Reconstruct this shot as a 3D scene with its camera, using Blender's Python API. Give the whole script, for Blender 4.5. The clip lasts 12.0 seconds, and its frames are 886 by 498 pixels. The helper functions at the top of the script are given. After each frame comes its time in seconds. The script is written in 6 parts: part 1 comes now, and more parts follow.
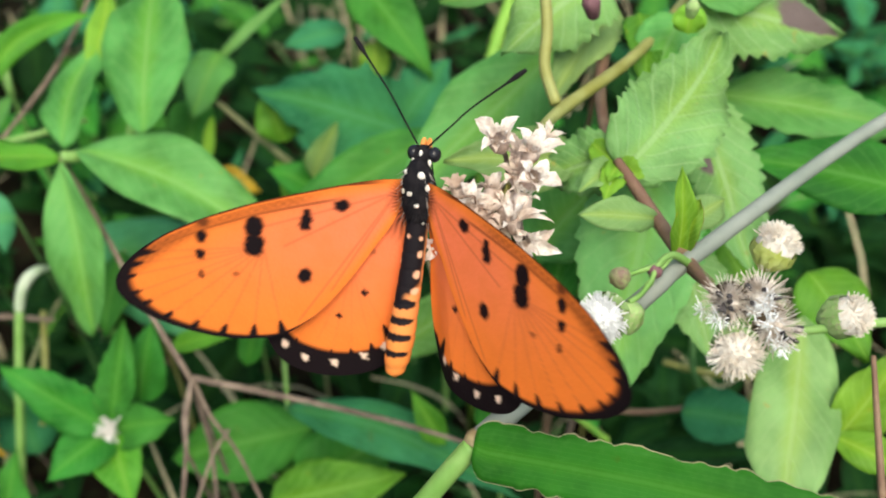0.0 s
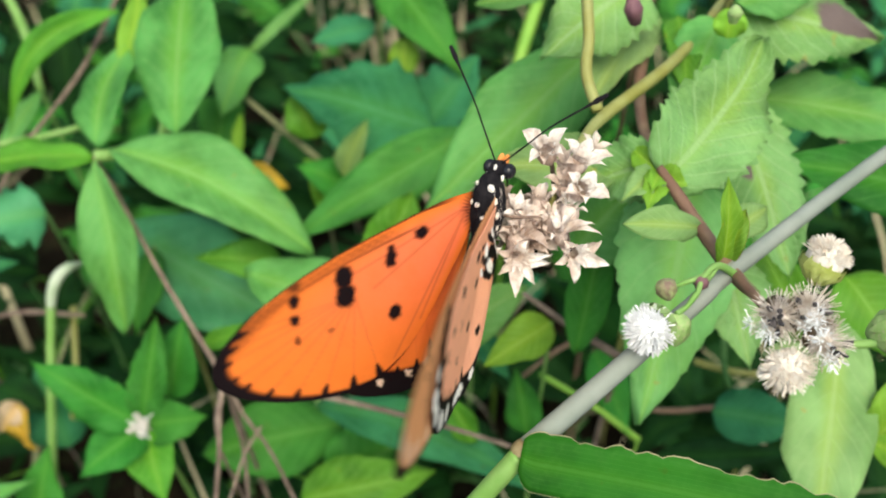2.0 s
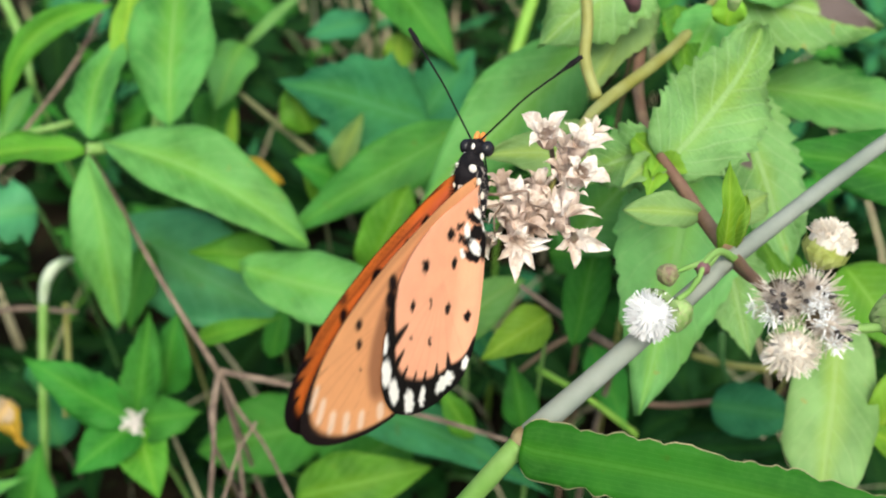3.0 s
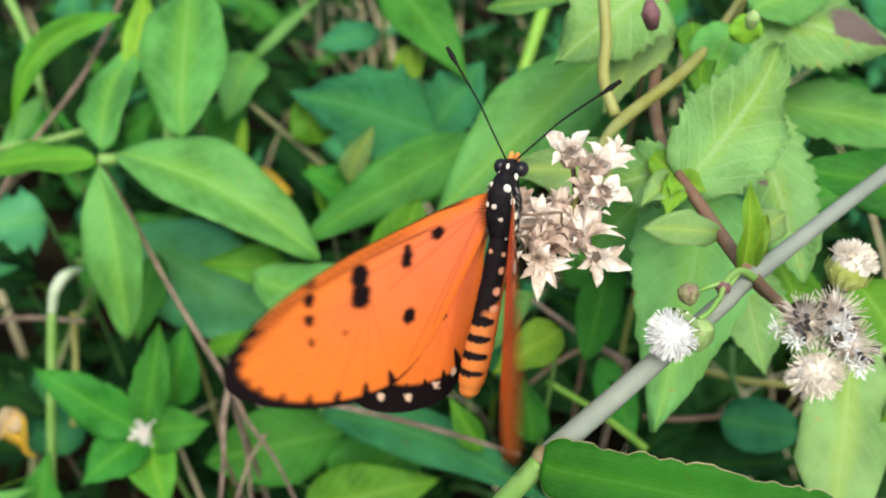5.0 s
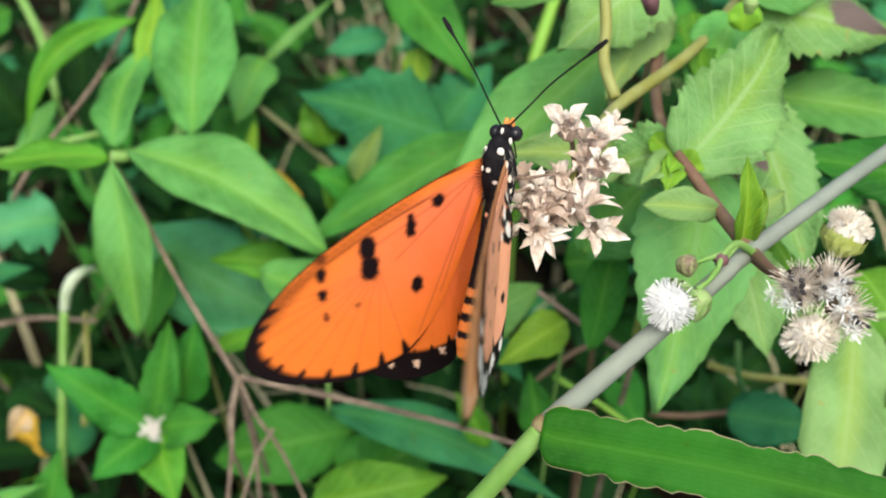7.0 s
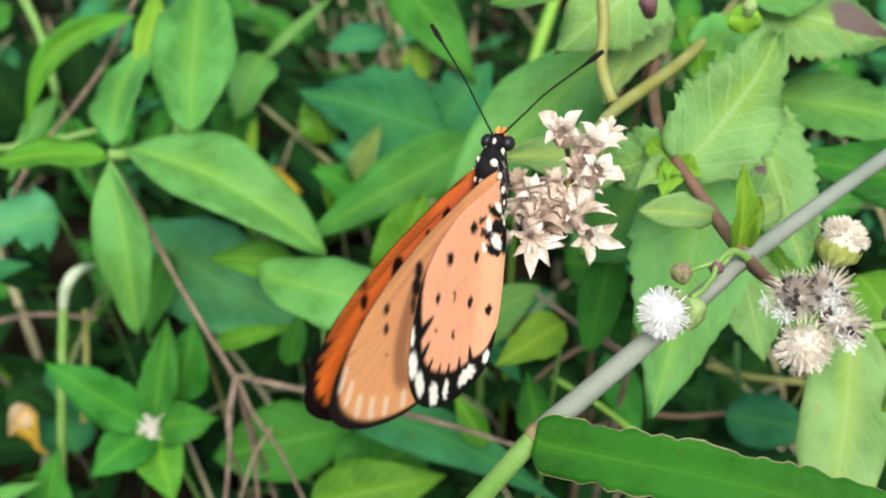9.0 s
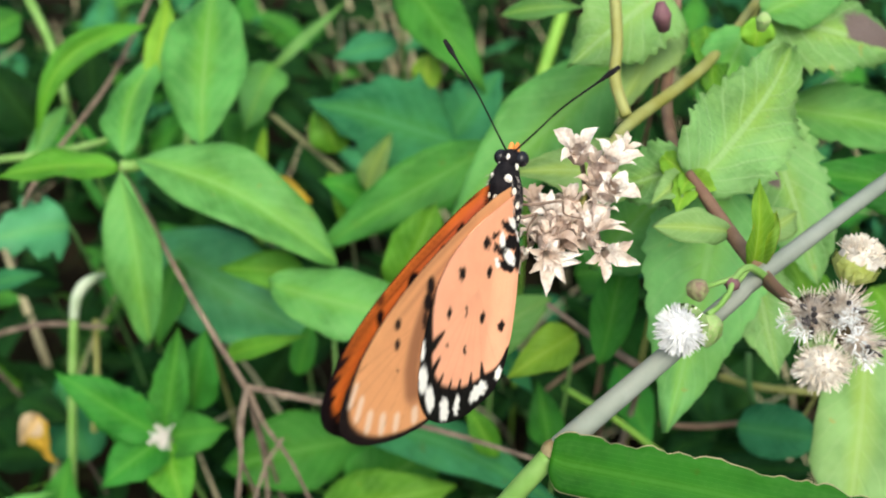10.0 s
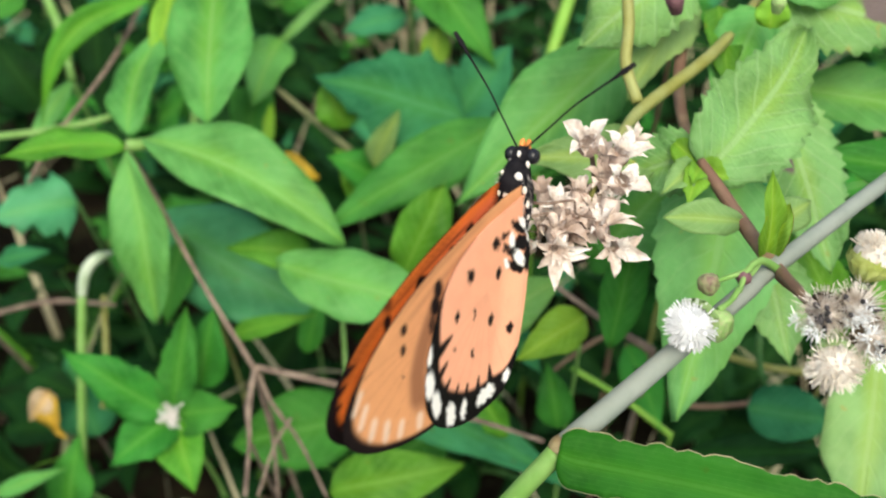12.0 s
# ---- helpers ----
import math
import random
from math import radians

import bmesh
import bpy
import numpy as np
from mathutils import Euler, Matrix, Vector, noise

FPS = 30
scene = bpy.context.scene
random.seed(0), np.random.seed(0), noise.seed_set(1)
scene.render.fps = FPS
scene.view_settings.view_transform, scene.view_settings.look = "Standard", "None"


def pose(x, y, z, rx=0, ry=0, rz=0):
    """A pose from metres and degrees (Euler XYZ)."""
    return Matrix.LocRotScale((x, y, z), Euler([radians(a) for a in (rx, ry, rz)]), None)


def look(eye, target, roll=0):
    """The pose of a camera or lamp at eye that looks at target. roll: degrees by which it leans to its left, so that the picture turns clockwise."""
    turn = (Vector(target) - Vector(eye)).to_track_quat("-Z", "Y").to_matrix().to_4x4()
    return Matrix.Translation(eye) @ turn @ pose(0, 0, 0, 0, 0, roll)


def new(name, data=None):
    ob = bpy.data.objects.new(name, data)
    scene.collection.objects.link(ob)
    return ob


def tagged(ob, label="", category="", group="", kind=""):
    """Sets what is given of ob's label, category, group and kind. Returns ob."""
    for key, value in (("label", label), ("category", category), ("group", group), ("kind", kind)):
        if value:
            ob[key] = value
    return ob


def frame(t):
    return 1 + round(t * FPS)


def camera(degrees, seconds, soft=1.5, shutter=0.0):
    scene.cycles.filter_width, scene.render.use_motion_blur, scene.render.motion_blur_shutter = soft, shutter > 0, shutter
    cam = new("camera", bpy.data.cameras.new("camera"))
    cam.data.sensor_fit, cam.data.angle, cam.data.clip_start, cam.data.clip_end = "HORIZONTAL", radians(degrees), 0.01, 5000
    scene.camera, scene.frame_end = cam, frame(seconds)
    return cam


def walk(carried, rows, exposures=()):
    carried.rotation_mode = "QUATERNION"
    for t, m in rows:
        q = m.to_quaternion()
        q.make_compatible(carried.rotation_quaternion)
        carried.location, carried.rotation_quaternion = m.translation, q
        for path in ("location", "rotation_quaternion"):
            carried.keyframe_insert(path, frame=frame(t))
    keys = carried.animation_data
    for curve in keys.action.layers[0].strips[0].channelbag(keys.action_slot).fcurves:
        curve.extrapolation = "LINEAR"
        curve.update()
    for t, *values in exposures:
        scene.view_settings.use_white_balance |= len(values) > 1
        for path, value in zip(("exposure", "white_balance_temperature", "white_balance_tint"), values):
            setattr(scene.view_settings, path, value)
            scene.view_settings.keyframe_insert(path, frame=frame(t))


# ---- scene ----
cam = camera(45.8, 12.0, soft=2.0, shutter=0.5)
cam.data.dof.use_dof = True
cam.data.dof.focus_distance = 0.114
cam.data.dof.aperture_fstop = 29.0
CAMERA_ROWS = [
    (0.0, 0.00000, 0.00000, 0.26000, 50.00, -0.00, 0.00),
    (0.5, -0.00098, 0.00093, 0.26017, 49.66, 0.42, 0.17),
    (1.0, -0.00145, -0.00113, 0.25771, 50.24, 0.44, 0.25),
    (1.5, -0.00204, -0.00102, 0.25979, 49.73, 0.50, 0.26),
    (2.0, -0.00401, 0.00173, 0.26251, 49.09, 0.25, 0.54),
    (2.5, -0.00366, 0.00168, 0.26206, 49.30, 0.11, 0.34),
    (3.0, -0.00466, 0.00144, 0.25999, 49.34, 0.07, 0.18),
    (3.5, -0.00614, 0.00232, 0.25939, 49.53, 0.17, 0.22),
    (5.5, -0.00753, 0.00183, 0.26143, 49.78, -0.46, 0.26),
    (6.0, -0.00548, -0.00005, 0.25867, 50.17, -0.12, 0.17),
    (6.5, -0.00469, -0.00121, 0.25805, 50.65, 0.26, 0.58),
    (7.0, -0.00592, -0.00325, 0.25747, 51.22, 0.19, 0.84),
    (9.0, -0.00470, -0.00176, 0.25865, 50.68, 0.20, 1.19),
    (9.5, -0.00609, -0.00056, 0.25945, 50.67, 0.23, 1.16),
    (10.0, -0.00589, -0.00059, 0.25993, 50.75, 0.42, 1.35),
    (10.5, -0.00763, -0.00063, 0.26146, 50.58, 0.14, 1.48),
    (11.0, -0.00808, -0.00012, 0.26281, 49.64, 0.04, 1.66),
    (11.5, -0.00890, 0.00114, 0.26284, 49.55, -0.04, 1.77),
    (12.0, -0.00553, 0.00304, 0.26152, 48.63, 0.79, 1.81),
]
walk(cam, [(t, pose(x, y, z, rx, ry, rz)) for t, x, y, z, rx, ry, rz in CAMERA_ROWS], [(0.0, 0.68, 6900, 4), (12.0, 0.68, 6900, 4)])

# ---- light: bright hazy daylight over an open weedy verge ----
SUN_ELEVATION, SUN_AZIMUTH = 58.0, 168.0
world = bpy.data.worlds.new("hazy_sky")
world.use_nodes = True
scene.world = world
sky = world.node_tree.nodes.new("ShaderNodeTexSky")
sky.sky_type = "NISHITA"
sky.sun_disc = False
sky.sun_elevation = radians(SUN_ELEVATION)
sky.sun_rotation = radians(SUN_AZIMUTH)
sky.dust_density = 4.0
background = world.node_tree.nodes["Background"]
background.inputs["Strength"].default_value = 0.15
world.node_tree.links.new(sky.outputs["Color"], background.inputs["Color"])
sun_data = bpy.data.lights.new("sun", "SUN")
sun_data.energy = 1.7
sun_data.angle = radians(45)
sun_data.color = (1.0, 0.96, 0.9)
sun = new("sun", sun_data)
az, el = radians(SUN_AZIMUTH), radians(SUN_ELEVATION)
sun_from = Vector((math.sin(az) * math.cos(el), math.cos(az) * math.cos(el), math.sin(el)))
sun.matrix_world = look(sun_from * 10, (0, 0, 0))


# ---- materials ----
def nodes_of(name):
    mat = bpy.data.materials.new(name)
    mat.use_nodes = True
    nt = mat.node_tree
    return mat, nt, nt.nodes["Principled BSDF"], nt.nodes["Material Output"]


def mix_colour(nt, fac, a, b):
    """A colour mix node; each of fac, a and b is a socket or a value."""
    m = nt.nodes.new("ShaderNodeMix")
    m.data_type = "RGBA"
    for sock, v in ((m.inputs[0], fac), (m.inputs[6], a), (m.inputs[7], b)):
        if isinstance(v, bpy.types.NodeSocket):
            nt.links.new(v, sock)
        elif isinstance(v, (int, float)):
            sock.default_value = v
        else:
            sock.default_value = (*v, 1) if len(v) == 3 else v
    return m.outputs[2]


def calc(nt, op, a, b=None, c=None):
    m = nt.nodes.new("ShaderNodeMath")
    m.operation = op
    for sock, v in zip(m.inputs, (a, b, c)):
        if isinstance(v, bpy.types.NodeSocket):
            nt.links.new(v, sock)
        elif v is not None:
            sock.default_value = v
    return m.outputs[0]


def noise_of(nt, scale, detail=3.0, rough=0.55, coords="Object"):
    tc = nt.nodes.new("ShaderNodeTexCoord")
    n = nt.nodes.new("ShaderNodeTexNoise")
    n.inputs["Scale"].default_value = scale
    n.inputs["Detail"].default_value = detail
    n.inputs["Roughness"].default_value = rough
    nt.links.new(tc.outputs[coords], n.inputs["Vector"])
    return n.outputs["Fac"]


def band(nt, value, lo, hi):
    r = nt.nodes.new("ShaderNodeMapRange")
    r.interpolation_type = "SMOOTHSTEP"
    nt.links.new(value, r.inputs[0])
    r.inputs[1].default_value, r.inputs[2].default_value = lo, hi
    return r.outputs[0]


def bump_of(nt, bsdf, height, strength, distance):
    b = nt.nodes.new("ShaderNodeBump")
    b.inputs["Strength"].default_value = strength
    b.inputs["Distance"].default_value = distance
    nt.links.new(height, b.inputs["Height"])
    nt.links.new(b.outputs[0], bsdf.inputs["Normal"])


def attribute_of(nt, name):
    a = nt.nodes.new("ShaderNodeAttribute")
    a.attribute_name = name
    return a


def see_through(nt, bsdf, out, colour, share):
    """Lets part of the light through a thin leaf or wing."""
    tr = nt.nodes.new("ShaderNodeBsdfTranslucent")
    mx = nt.nodes.new("ShaderNodeMixShader")
    mx.inputs[0].default_value = share
    nt.links.new(colour, tr.inputs["Color"])
    nt.links.new(bsdf.outputs[0], mx.inputs[1])
    nt.links.new(tr.outputs[0], mx.inputs[2])
    nt.links.new(mx.outputs[0], out.inputs["Surface"])


def leaf_material(name, low, high, vein, vein_share=0.45, rough=0.5, blemish=None, ribs=9.0, lengthwise=0.0, gloss=0.2, net=0.0, margin=None):
    mat, nt, bsdf, out = nodes_of(name)
    info = nt.nodes.new("ShaderNodeObjectInfo")
    tone = noise_of(nt, 90.0, 4.0)
    base = mix_colour(nt, band(nt, tone, 0.3, 0.7), [c * 0.66 for c in low], high)
    age = calc(nt, "MULTIPLY", band(nt, noise_of(nt, 34.0, 5.0, 0.65), 0.48, 0.72), 0.4)
    base = mix_colour(nt, age, base, (high[0] * 1.3, high[1] * 1.06, high[2] * 0.65))
    uv = nt.nodes.new("ShaderNodeUVMap")
    xy = nt.nodes.new("ShaderNodeSeparateXYZ")
    nt.links.new(uv.outputs[0], xy.inputs[0])
    across = calc(nt, "ABSOLUTE", calc(nt, "SUBTRACT", xy.outputs[1], 0.5))
    heart = calc(nt, "MULTIPLY", calc(nt, "SUBTRACT", 1.0, band(nt, calc(nt, "ADD", across, calc(nt, "MULTIPLY", tone, 0.3)), 0.12, 0.38)), 0.52)
    base = mix_colour(nt, heart, base, (min(0.9, high[0] * 1.4), high[1] * 1.12, high[2] * 0.45))
    # scattered patches of slightly lighter green
    pale_mottle = calc(nt, "MULTIPLY", band(nt, noise_of(nt, 55.0, 6.0, 0.7), 0.5, 0.75), 0.3)
    base = mix_colour(nt, pale_mottle, base, (high[0] * 1.15, high[1] * 1.2, high[2] * 1.1))
    hue = nt.nodes.new("ShaderNodeHueSaturation")
    nt.links.new(calc(nt, "MULTIPLY_ADD", info.outputs["Random"], 0.016, 0.494), hue.inputs["Hue"])
    nt.links.new(calc(nt, "MULTIPLY_ADD", info.outputs["Random"], 0.2, 0.9), hue.inputs["Value"])
    nt.links.new(base, hue.inputs["Color"])
    base = hue.outputs[0]
    mid = calc(nt, "SUBTRACT", 1.0, band(nt, across, 0.012, 0.05))
    slant = calc(nt, "SUBTRACT", calc(nt, "MULTIPLY", xy.outputs[0], ribs), calc(nt, "MULTIPLY", across, ribs * 0.55))
    slant = calc(nt, "ADD", slant, calc(nt, "MULTIPLY", noise_of(nt, 120.0, 2.0), 1.1))
    if lengthwise:
        slant = calc(nt, "MULTIPLY", xy.outputs[1], lengthwise)
    saw = calc(nt, "ABSOLUTE", calc(nt, "SUBTRACT", calc(nt, "FRACT", slant), 0.5))
    side = calc(nt, "MULTIPLY", calc(nt, "SUBTRACT", 1.0, band(nt, saw, 0.02, 0.12)), 0.5)
    veins = calc(nt, "MAXIMUM", mid, side)
    base = mix_colour(nt, calc(nt, "MULTIPLY", veins, vein_share), base, vein)
    fine = noise_of(nt, 900.0, 2.0)
    base = mix_colour(nt, calc(nt, "MULTIPLY", band(nt, fine, 0.45, 0.75), 0.12), base, vein)
    speck = calc(nt, "MULTIPLY", band(nt, noise_of(nt, 310.0, 2.0), 0.7, 0.76), 0.55)
    base = mix_colour(nt, speck, base, (high[0] * 1.5, high[1] * 0.7, high[2] * 0.5))
    if margin:
        base = mix_colour(nt, band(nt, calc(nt, "ADD", across, calc(nt, "MULTIPLY", tone, 0.006)), 0.485, 0.495), base, margin)
    if blemish:
        patch = attribute_of(nt, "patch").outputs["Fac"]
        ragged = calc(nt, "ADD", patch, calc(nt, "MULTIPLY_ADD", noise_of(nt, 260.0, 4.0), 0.5, -0.25))
        base = mix_colour(nt, band(nt, ragged, 0.45, 0.6), base, blemish)
    nt.links.new(base, bsdf.inputs["Base Color"])
    bsdf.inputs["Roughness"].default_value = rough
    bsdf.inputs["Specular IOR Level"].default_value = gloss
    relief = calc(nt, "ADD", calc(nt, "MULTIPLY", veins, -0.12 if lengthwise else -0.6), calc(nt, "MULTIPLY", fine, 0.25))
    if net:
        cells = nt.nodes.new("ShaderNodeTexVoronoi")
        cells.feature = "DISTANCE_TO_EDGE"
        cells.inputs["Scale"].default_value = 800.0
        tc = nt.nodes.new("ShaderNodeTexCoord")
        nt.links.new(tc.outputs["Object"], cells.inputs["Vector"])
        relief = calc(nt, "ADD", relief, calc(nt, "MULTIPLY", band(nt, cells.outputs["Distance"], 0.0, 0.3), net))
    bump_of(nt, bsdf, relief, 0.45, 0.0006)
    see_through(nt, bsdf, out, base, 0.36)
    return mat


def plain_material(name, a, b, scale, rough=0.7, relief=0.0, fine=None, translucent=0.0, gloss=0.3):
    mat, nt, bsdf, out = nodes_of(name)
    tone = noise_of(nt, scale, 4.0)
    base = mix_colour(nt, band(nt, tone, 0.32, 0.68), a, b)
    if fine:
        base = mix_colour(nt, calc(nt, "MULTIPLY", band(nt, noise_of(nt, scale * 6, 2.0), 0.5, 0.7), 0.4), base, fine)
    nt.links.new(base, bsdf.inputs["Base Color"])
    bsdf.inputs["Roughness"].default_value = rough
    bsdf.inputs["Specular IOR Level"].default_value = gloss
    if relief:
        bump_of(nt, bsdf, noise_of(nt, scale * 5, 3.0), 0.6, relief)
    if translucent:
        see_through(nt, bsdf, out, base, translucent)
    return mat


PALE = leaf_material("leaf_pale_green", (0.1, 0.33, 0.065), (0.15, 0.38, 0.1), (0.28, 0.47, 0.18))
BRIGHT = leaf_material("leaf_bright_green", (0.075, 0.3, 0.02), (0.12, 0.37, 0.032), (0.23, 0.46, 0.09))
MID = leaf_material("leaf_mid_green", (0.035, 0.22, 0.028), (0.06, 0.29, 0.04), (0.13, 0.37, 0.08), gloss=0.12)
MEADOW = leaf_material("leaf_soft_green", (0.095, 0.33, 0.06), (0.14, 0.4, 0.095), (0.24, 0.47, 0.14), 0.4, 0.48, gloss=0.2)
# MEADOW again, with extra light put into the colour for overshadowed leaves
MEADOW_LIT = leaf_material("leaf_soft_green_lit", (0.118, 0.4, 0.08), (0.165, 0.46, 0.12), (0.26, 0.53, 0.17), 0.4, 0.48, gloss=0.2)
# Lighter still: brightness painted in to offset shade on the overhung broad leaf
MEADOW_LIT_MORE = leaf_material("leaf_soft_green_lit_more", (0.19, 0.5, 0.13), (0.25, 0.57, 0.18), (0.34, 0.63, 0.24), 0.4)
HAZY = leaf_material("leaf_hazy_green", (0.22, 0.42, 0.12), (0.29, 0.48, 0.17), (0.38, 0.56, 0.24), 0.35)
# Near-black leaves: the deep shade under the weeds is put into their colour
SHADED = leaf_material("leaf_green_shaded", (0.006, 0.032, 0.007), (0.012, 0.058, 0.012), (0.03, 0.1, 0.03), 0.3, 0.65, gloss=0.07)
# TEAL made lighter, with the sky's sheen put into its base colour
TEAL_SHEEN = leaf_material("leaf_blue_green_sky_sheen", (0.06, 0.33, 0.12), (0.09, 0.4, 0.16), (0.16, 0.46, 0.22), 0.3, 0.5, gloss=0.3)
LEEK = leaf_material("leaf_leek_green", (0.05, 0.25, 0.035), (0.08, 0.31, 0.055), (0.15, 0.38, 0.1), gloss=0.15)
TEAL = leaf_material("leaf_blue_green", (0.03, 0.21, 0.085), (0.055, 0.28, 0.115), (0.11, 0.35, 0.17), 0.3, 0.65, gloss=0.07)
LIME = leaf_material("leaf_lime_green", (0.17, 0.42, 0.025), (0.24, 0.5, 0.05), (0.34, 0.56, 0.12))
LIME_WORN = leaf_material("leaf_lime_browned_rim", (0.15, 0.38, 0.03), (0.26, 0.48, 0.05), (0.34, 0.56, 0.12), margin=(0.2, 0.09, 0.03))
SPOTTED = leaf_material("leaf_pale_blemished", (0.16, 0.36, 0.085), (0.235, 0.46, 0.15), (0.36, 0.56, 0.25), 0.6, 0.5, (0.17, 0.13, 0.12), ribs=8.0, gloss=0.3, net=0.4)
BLADE = leaf_material("leaf_grass_blade", (0.018, 0.14, 0.012), (0.035, 0.195, 0.018), (0.09, 0.28, 0.05), 0.22, 0.5, None, 0.01, 13.0, gloss=0.08, margin=(0.5, 0.45, 0.28))
YELLOW = leaf_material("leaf_yellowed", (0.5, 0.3, 0.02), (0.6, 0.42, 0.04), (0.6, 0.45, 0.15))
NODE = plain_material("grass_node_tan", (0.2, 0.15, 0.07), (0.3, 0.26, 0.14), 300, 0.6, 0.0003)
CREAM = leaf_material("leaf_withered_cream", (0.5, 0.38, 0.24), (0.6, 0.45, 0.3), (0.5, 0.35, 0.2))
STEM_GREEN = plain_material("stem_green", (0.14, 0.3, 0.06), (0.2, 0.36, 0.1), 200, 0.5, 0.0002)
STEM_LIME = plain_material("stem_bright_green", (0.16, 0.36, 0.04), (0.22, 0.42, 0.06), 200, 0.5, 0.0002)
STEM_OLIVE = plain_material("stem_olive", (0.22, 0.22, 0.05), (0.28, 0.3, 0.1), 200, 0.5, 0.0002)
STEM_DULL = plain_material("stem_dull_olive", (0.11, 0.13, 0.055), (0.18, 0.19, 0.09), 200, 0.7, 0.0002)
STEM_BROWN = plain_material("stem_brown", (0.16, 0.09, 0.06), (0.24, 0.16, 0.1), 220, 0.6, 0.0003)
STEM_GREY = plain_material("grass_stem_grey_green", (0.19, 0.225, 0.19), (0.25, 0.28, 0.245), 120, 0.6, 0.0002, None, 0.0, 0.1)
STEM_DARK = plain_material("stem_dark_green", (0.04, 0.13, 0.03), (0.08, 0.19, 0.05), 200, 0.6, 0.0002)
TWIG = plain_material("twig_dry", (0.12, 0.085, 0.065), (0.26, 0.2, 0.15), 260, 0.8, 0.0005, (0.1, 0.07, 0.05))
STEM_PALE = plain_material("stem_whitish", (0.32, 0.42, 0.26), (0.46, 0.54, 0.4), 260, 0.7, 0.0003)
HUSK = plain_material("calyx_dry", (0.6, 0.48, 0.39), (0.92, 0.89, 0.83), 420, 0.75, 0.0004, (0.36, 0.22, 0.16), 0.25)
HUSK_WILTED = plain_material("calyx_wilted", (0.52, 0.39, 0.31), (0.88, 0.78, 0.69), 300, 0.8, 0.0003, (0.34, 0.2, 0.13), 0.25)
HUSK_TUBE = plain_material("calyx_tube_dry", (0.5, 0.37, 0.3), (0.82, 0.7, 0.62), 420, 0.8, 0.0003, (0.3, 0.18, 0.12), 0.2)
FLORET = plain_material("floret_white", (0.88, 0.9, 0.9), (0.93, 0.95, 0.95), 300, 0.7, 0.0, None, 0.15)
FLORET_OLD = plain_material("floret_cream", (0.82, 0.76, 0.66), (0.92, 0.89, 0.82), 300, 0.8, 0.0, (0.55, 0.38, 0.22), 0.3)
PAPPUS_OLD = plain_material("pappus_brownish", (0.56, 0.47, 0.38), (0.92, 0.88, 0.82), 700, 0.8, 0.0, (0.42, 0.3, 0.2), 0.25)
BUD_CUP = plain_material("bract_yellow_green", (0.3, 0.36, 0.07), (0.42, 0.48, 0.16), 400, 0.6, 0.0003, (0.3, 0.26, 0.08))
PAPPUS = plain_material("pappus_grey_white", (0.72, 0.68, 0.62), (0.92, 0.9, 0.86), 400, 0.8, 0.0, None, 0.25)
ACHENE = plain_material("achene_dark", (0.03, 0.028, 0.03), (0.08, 0.07, 0.07), 500, 0.5)
BUD = plain_material("bud_green", (0.2, 0.34, 0.1), (0.32, 0.46, 0.18), 400, 0.6, 0.0003, (0.4, 0.28, 0.25))
BUD_TIPPED = plain_material("bud_purple_flushed", (0.2, 0.13, 0.1), (0.3, 0.42, 0.16), 620, 0.6, 0.0003, (0.24, 0.13, 0.12))
BUD_PURPLE = plain_material("bud_purple", (0.1, 0.04, 0.06), (0.18, 0.09, 0.1), 400, 0.6, 0.0003)
# soil colour taken down to near black to hold the shade between weeds
SOIL = plain_material("soil_and_litter_shaded", (0.007, 0.006, 0.004), (0.02, 0.015, 0.009), 45, 0.95, 0.004, (0.02, 0.03, 0.01), 0.0, 0.03)
STRAW = plain_material("straw_dry", (0.08, 0.058, 0.035), (0.17, 0.125, 0.075), 90, 0.9, 0.0004)
BLACK_FUR = plain_material("butterfly_black", (0.008, 0.008, 0.01), (0.02, 0.018, 0.02), 900, 0.85, 0.0003, None, 0.0, 0.06)
WHITE_SCALE = plain_material("butterfly_white_scales", (0.72, 0.66, 0.56), (0.85, 0.8, 0.72), 900, 0.8)
ORANGE_SCALE = plain_material("butterfly_orange_scales", (0.62, 0.2, 0.04), (0.75, 0.3, 0.08), 900, 0.7)
LEG = plain_material("butterfly_leg", (0.13, 0.085, 0.06), (0.3, 0.22, 0.17), 900, 0.6)
EYE_BLACK = plain_material("butterfly_eye", (0.01, 0.01, 0.012), (0.02, 0.02, 0.025), 500, 0.2)


def wing_material(name, inner, outer, dark, light):
    """Scaled wing: ground colour from root to edge, dark and light markings held as masks on the mesh."""
    mat, nt, bsdf, out = nodes_of(name)
    reach = attribute_of(nt, "reach").outputs["Fac"]
    base = mix_colour(nt, band(nt, reach, 0.15, 0.9), inner, outer)
    base = mix_colour(nt, calc(nt, "MULTIPLY", band(nt, noise_of(nt, 350.0, 3.0), 0.35, 0.7), 0.25), base, [c * 0.75 for c in outer])
    base = mix_colour(nt, attribute_of(nt, "vein").outputs["Fac"], base, [c * 0.45 for c in inner])
    base = mix_colour(nt, attribute_of(nt, "dark").outputs["Fac"], base, dark)
    base = mix_colour(nt, attribute_of(nt, "light").outputs["Fac"], base, light)
    nt.links.new(base, bsdf.inputs["Base Color"])
    bsdf.inputs["Roughness"].default_value = 0.6
    bsdf.inputs["Specular IOR Level"].default_value = 0.06
    bump_of(nt, bsdf, noise_of(nt, 2500.0, 2.0), 0.25, 0.0002)
    see_through(nt, bsdf, out, base, 0.08)
    return mat


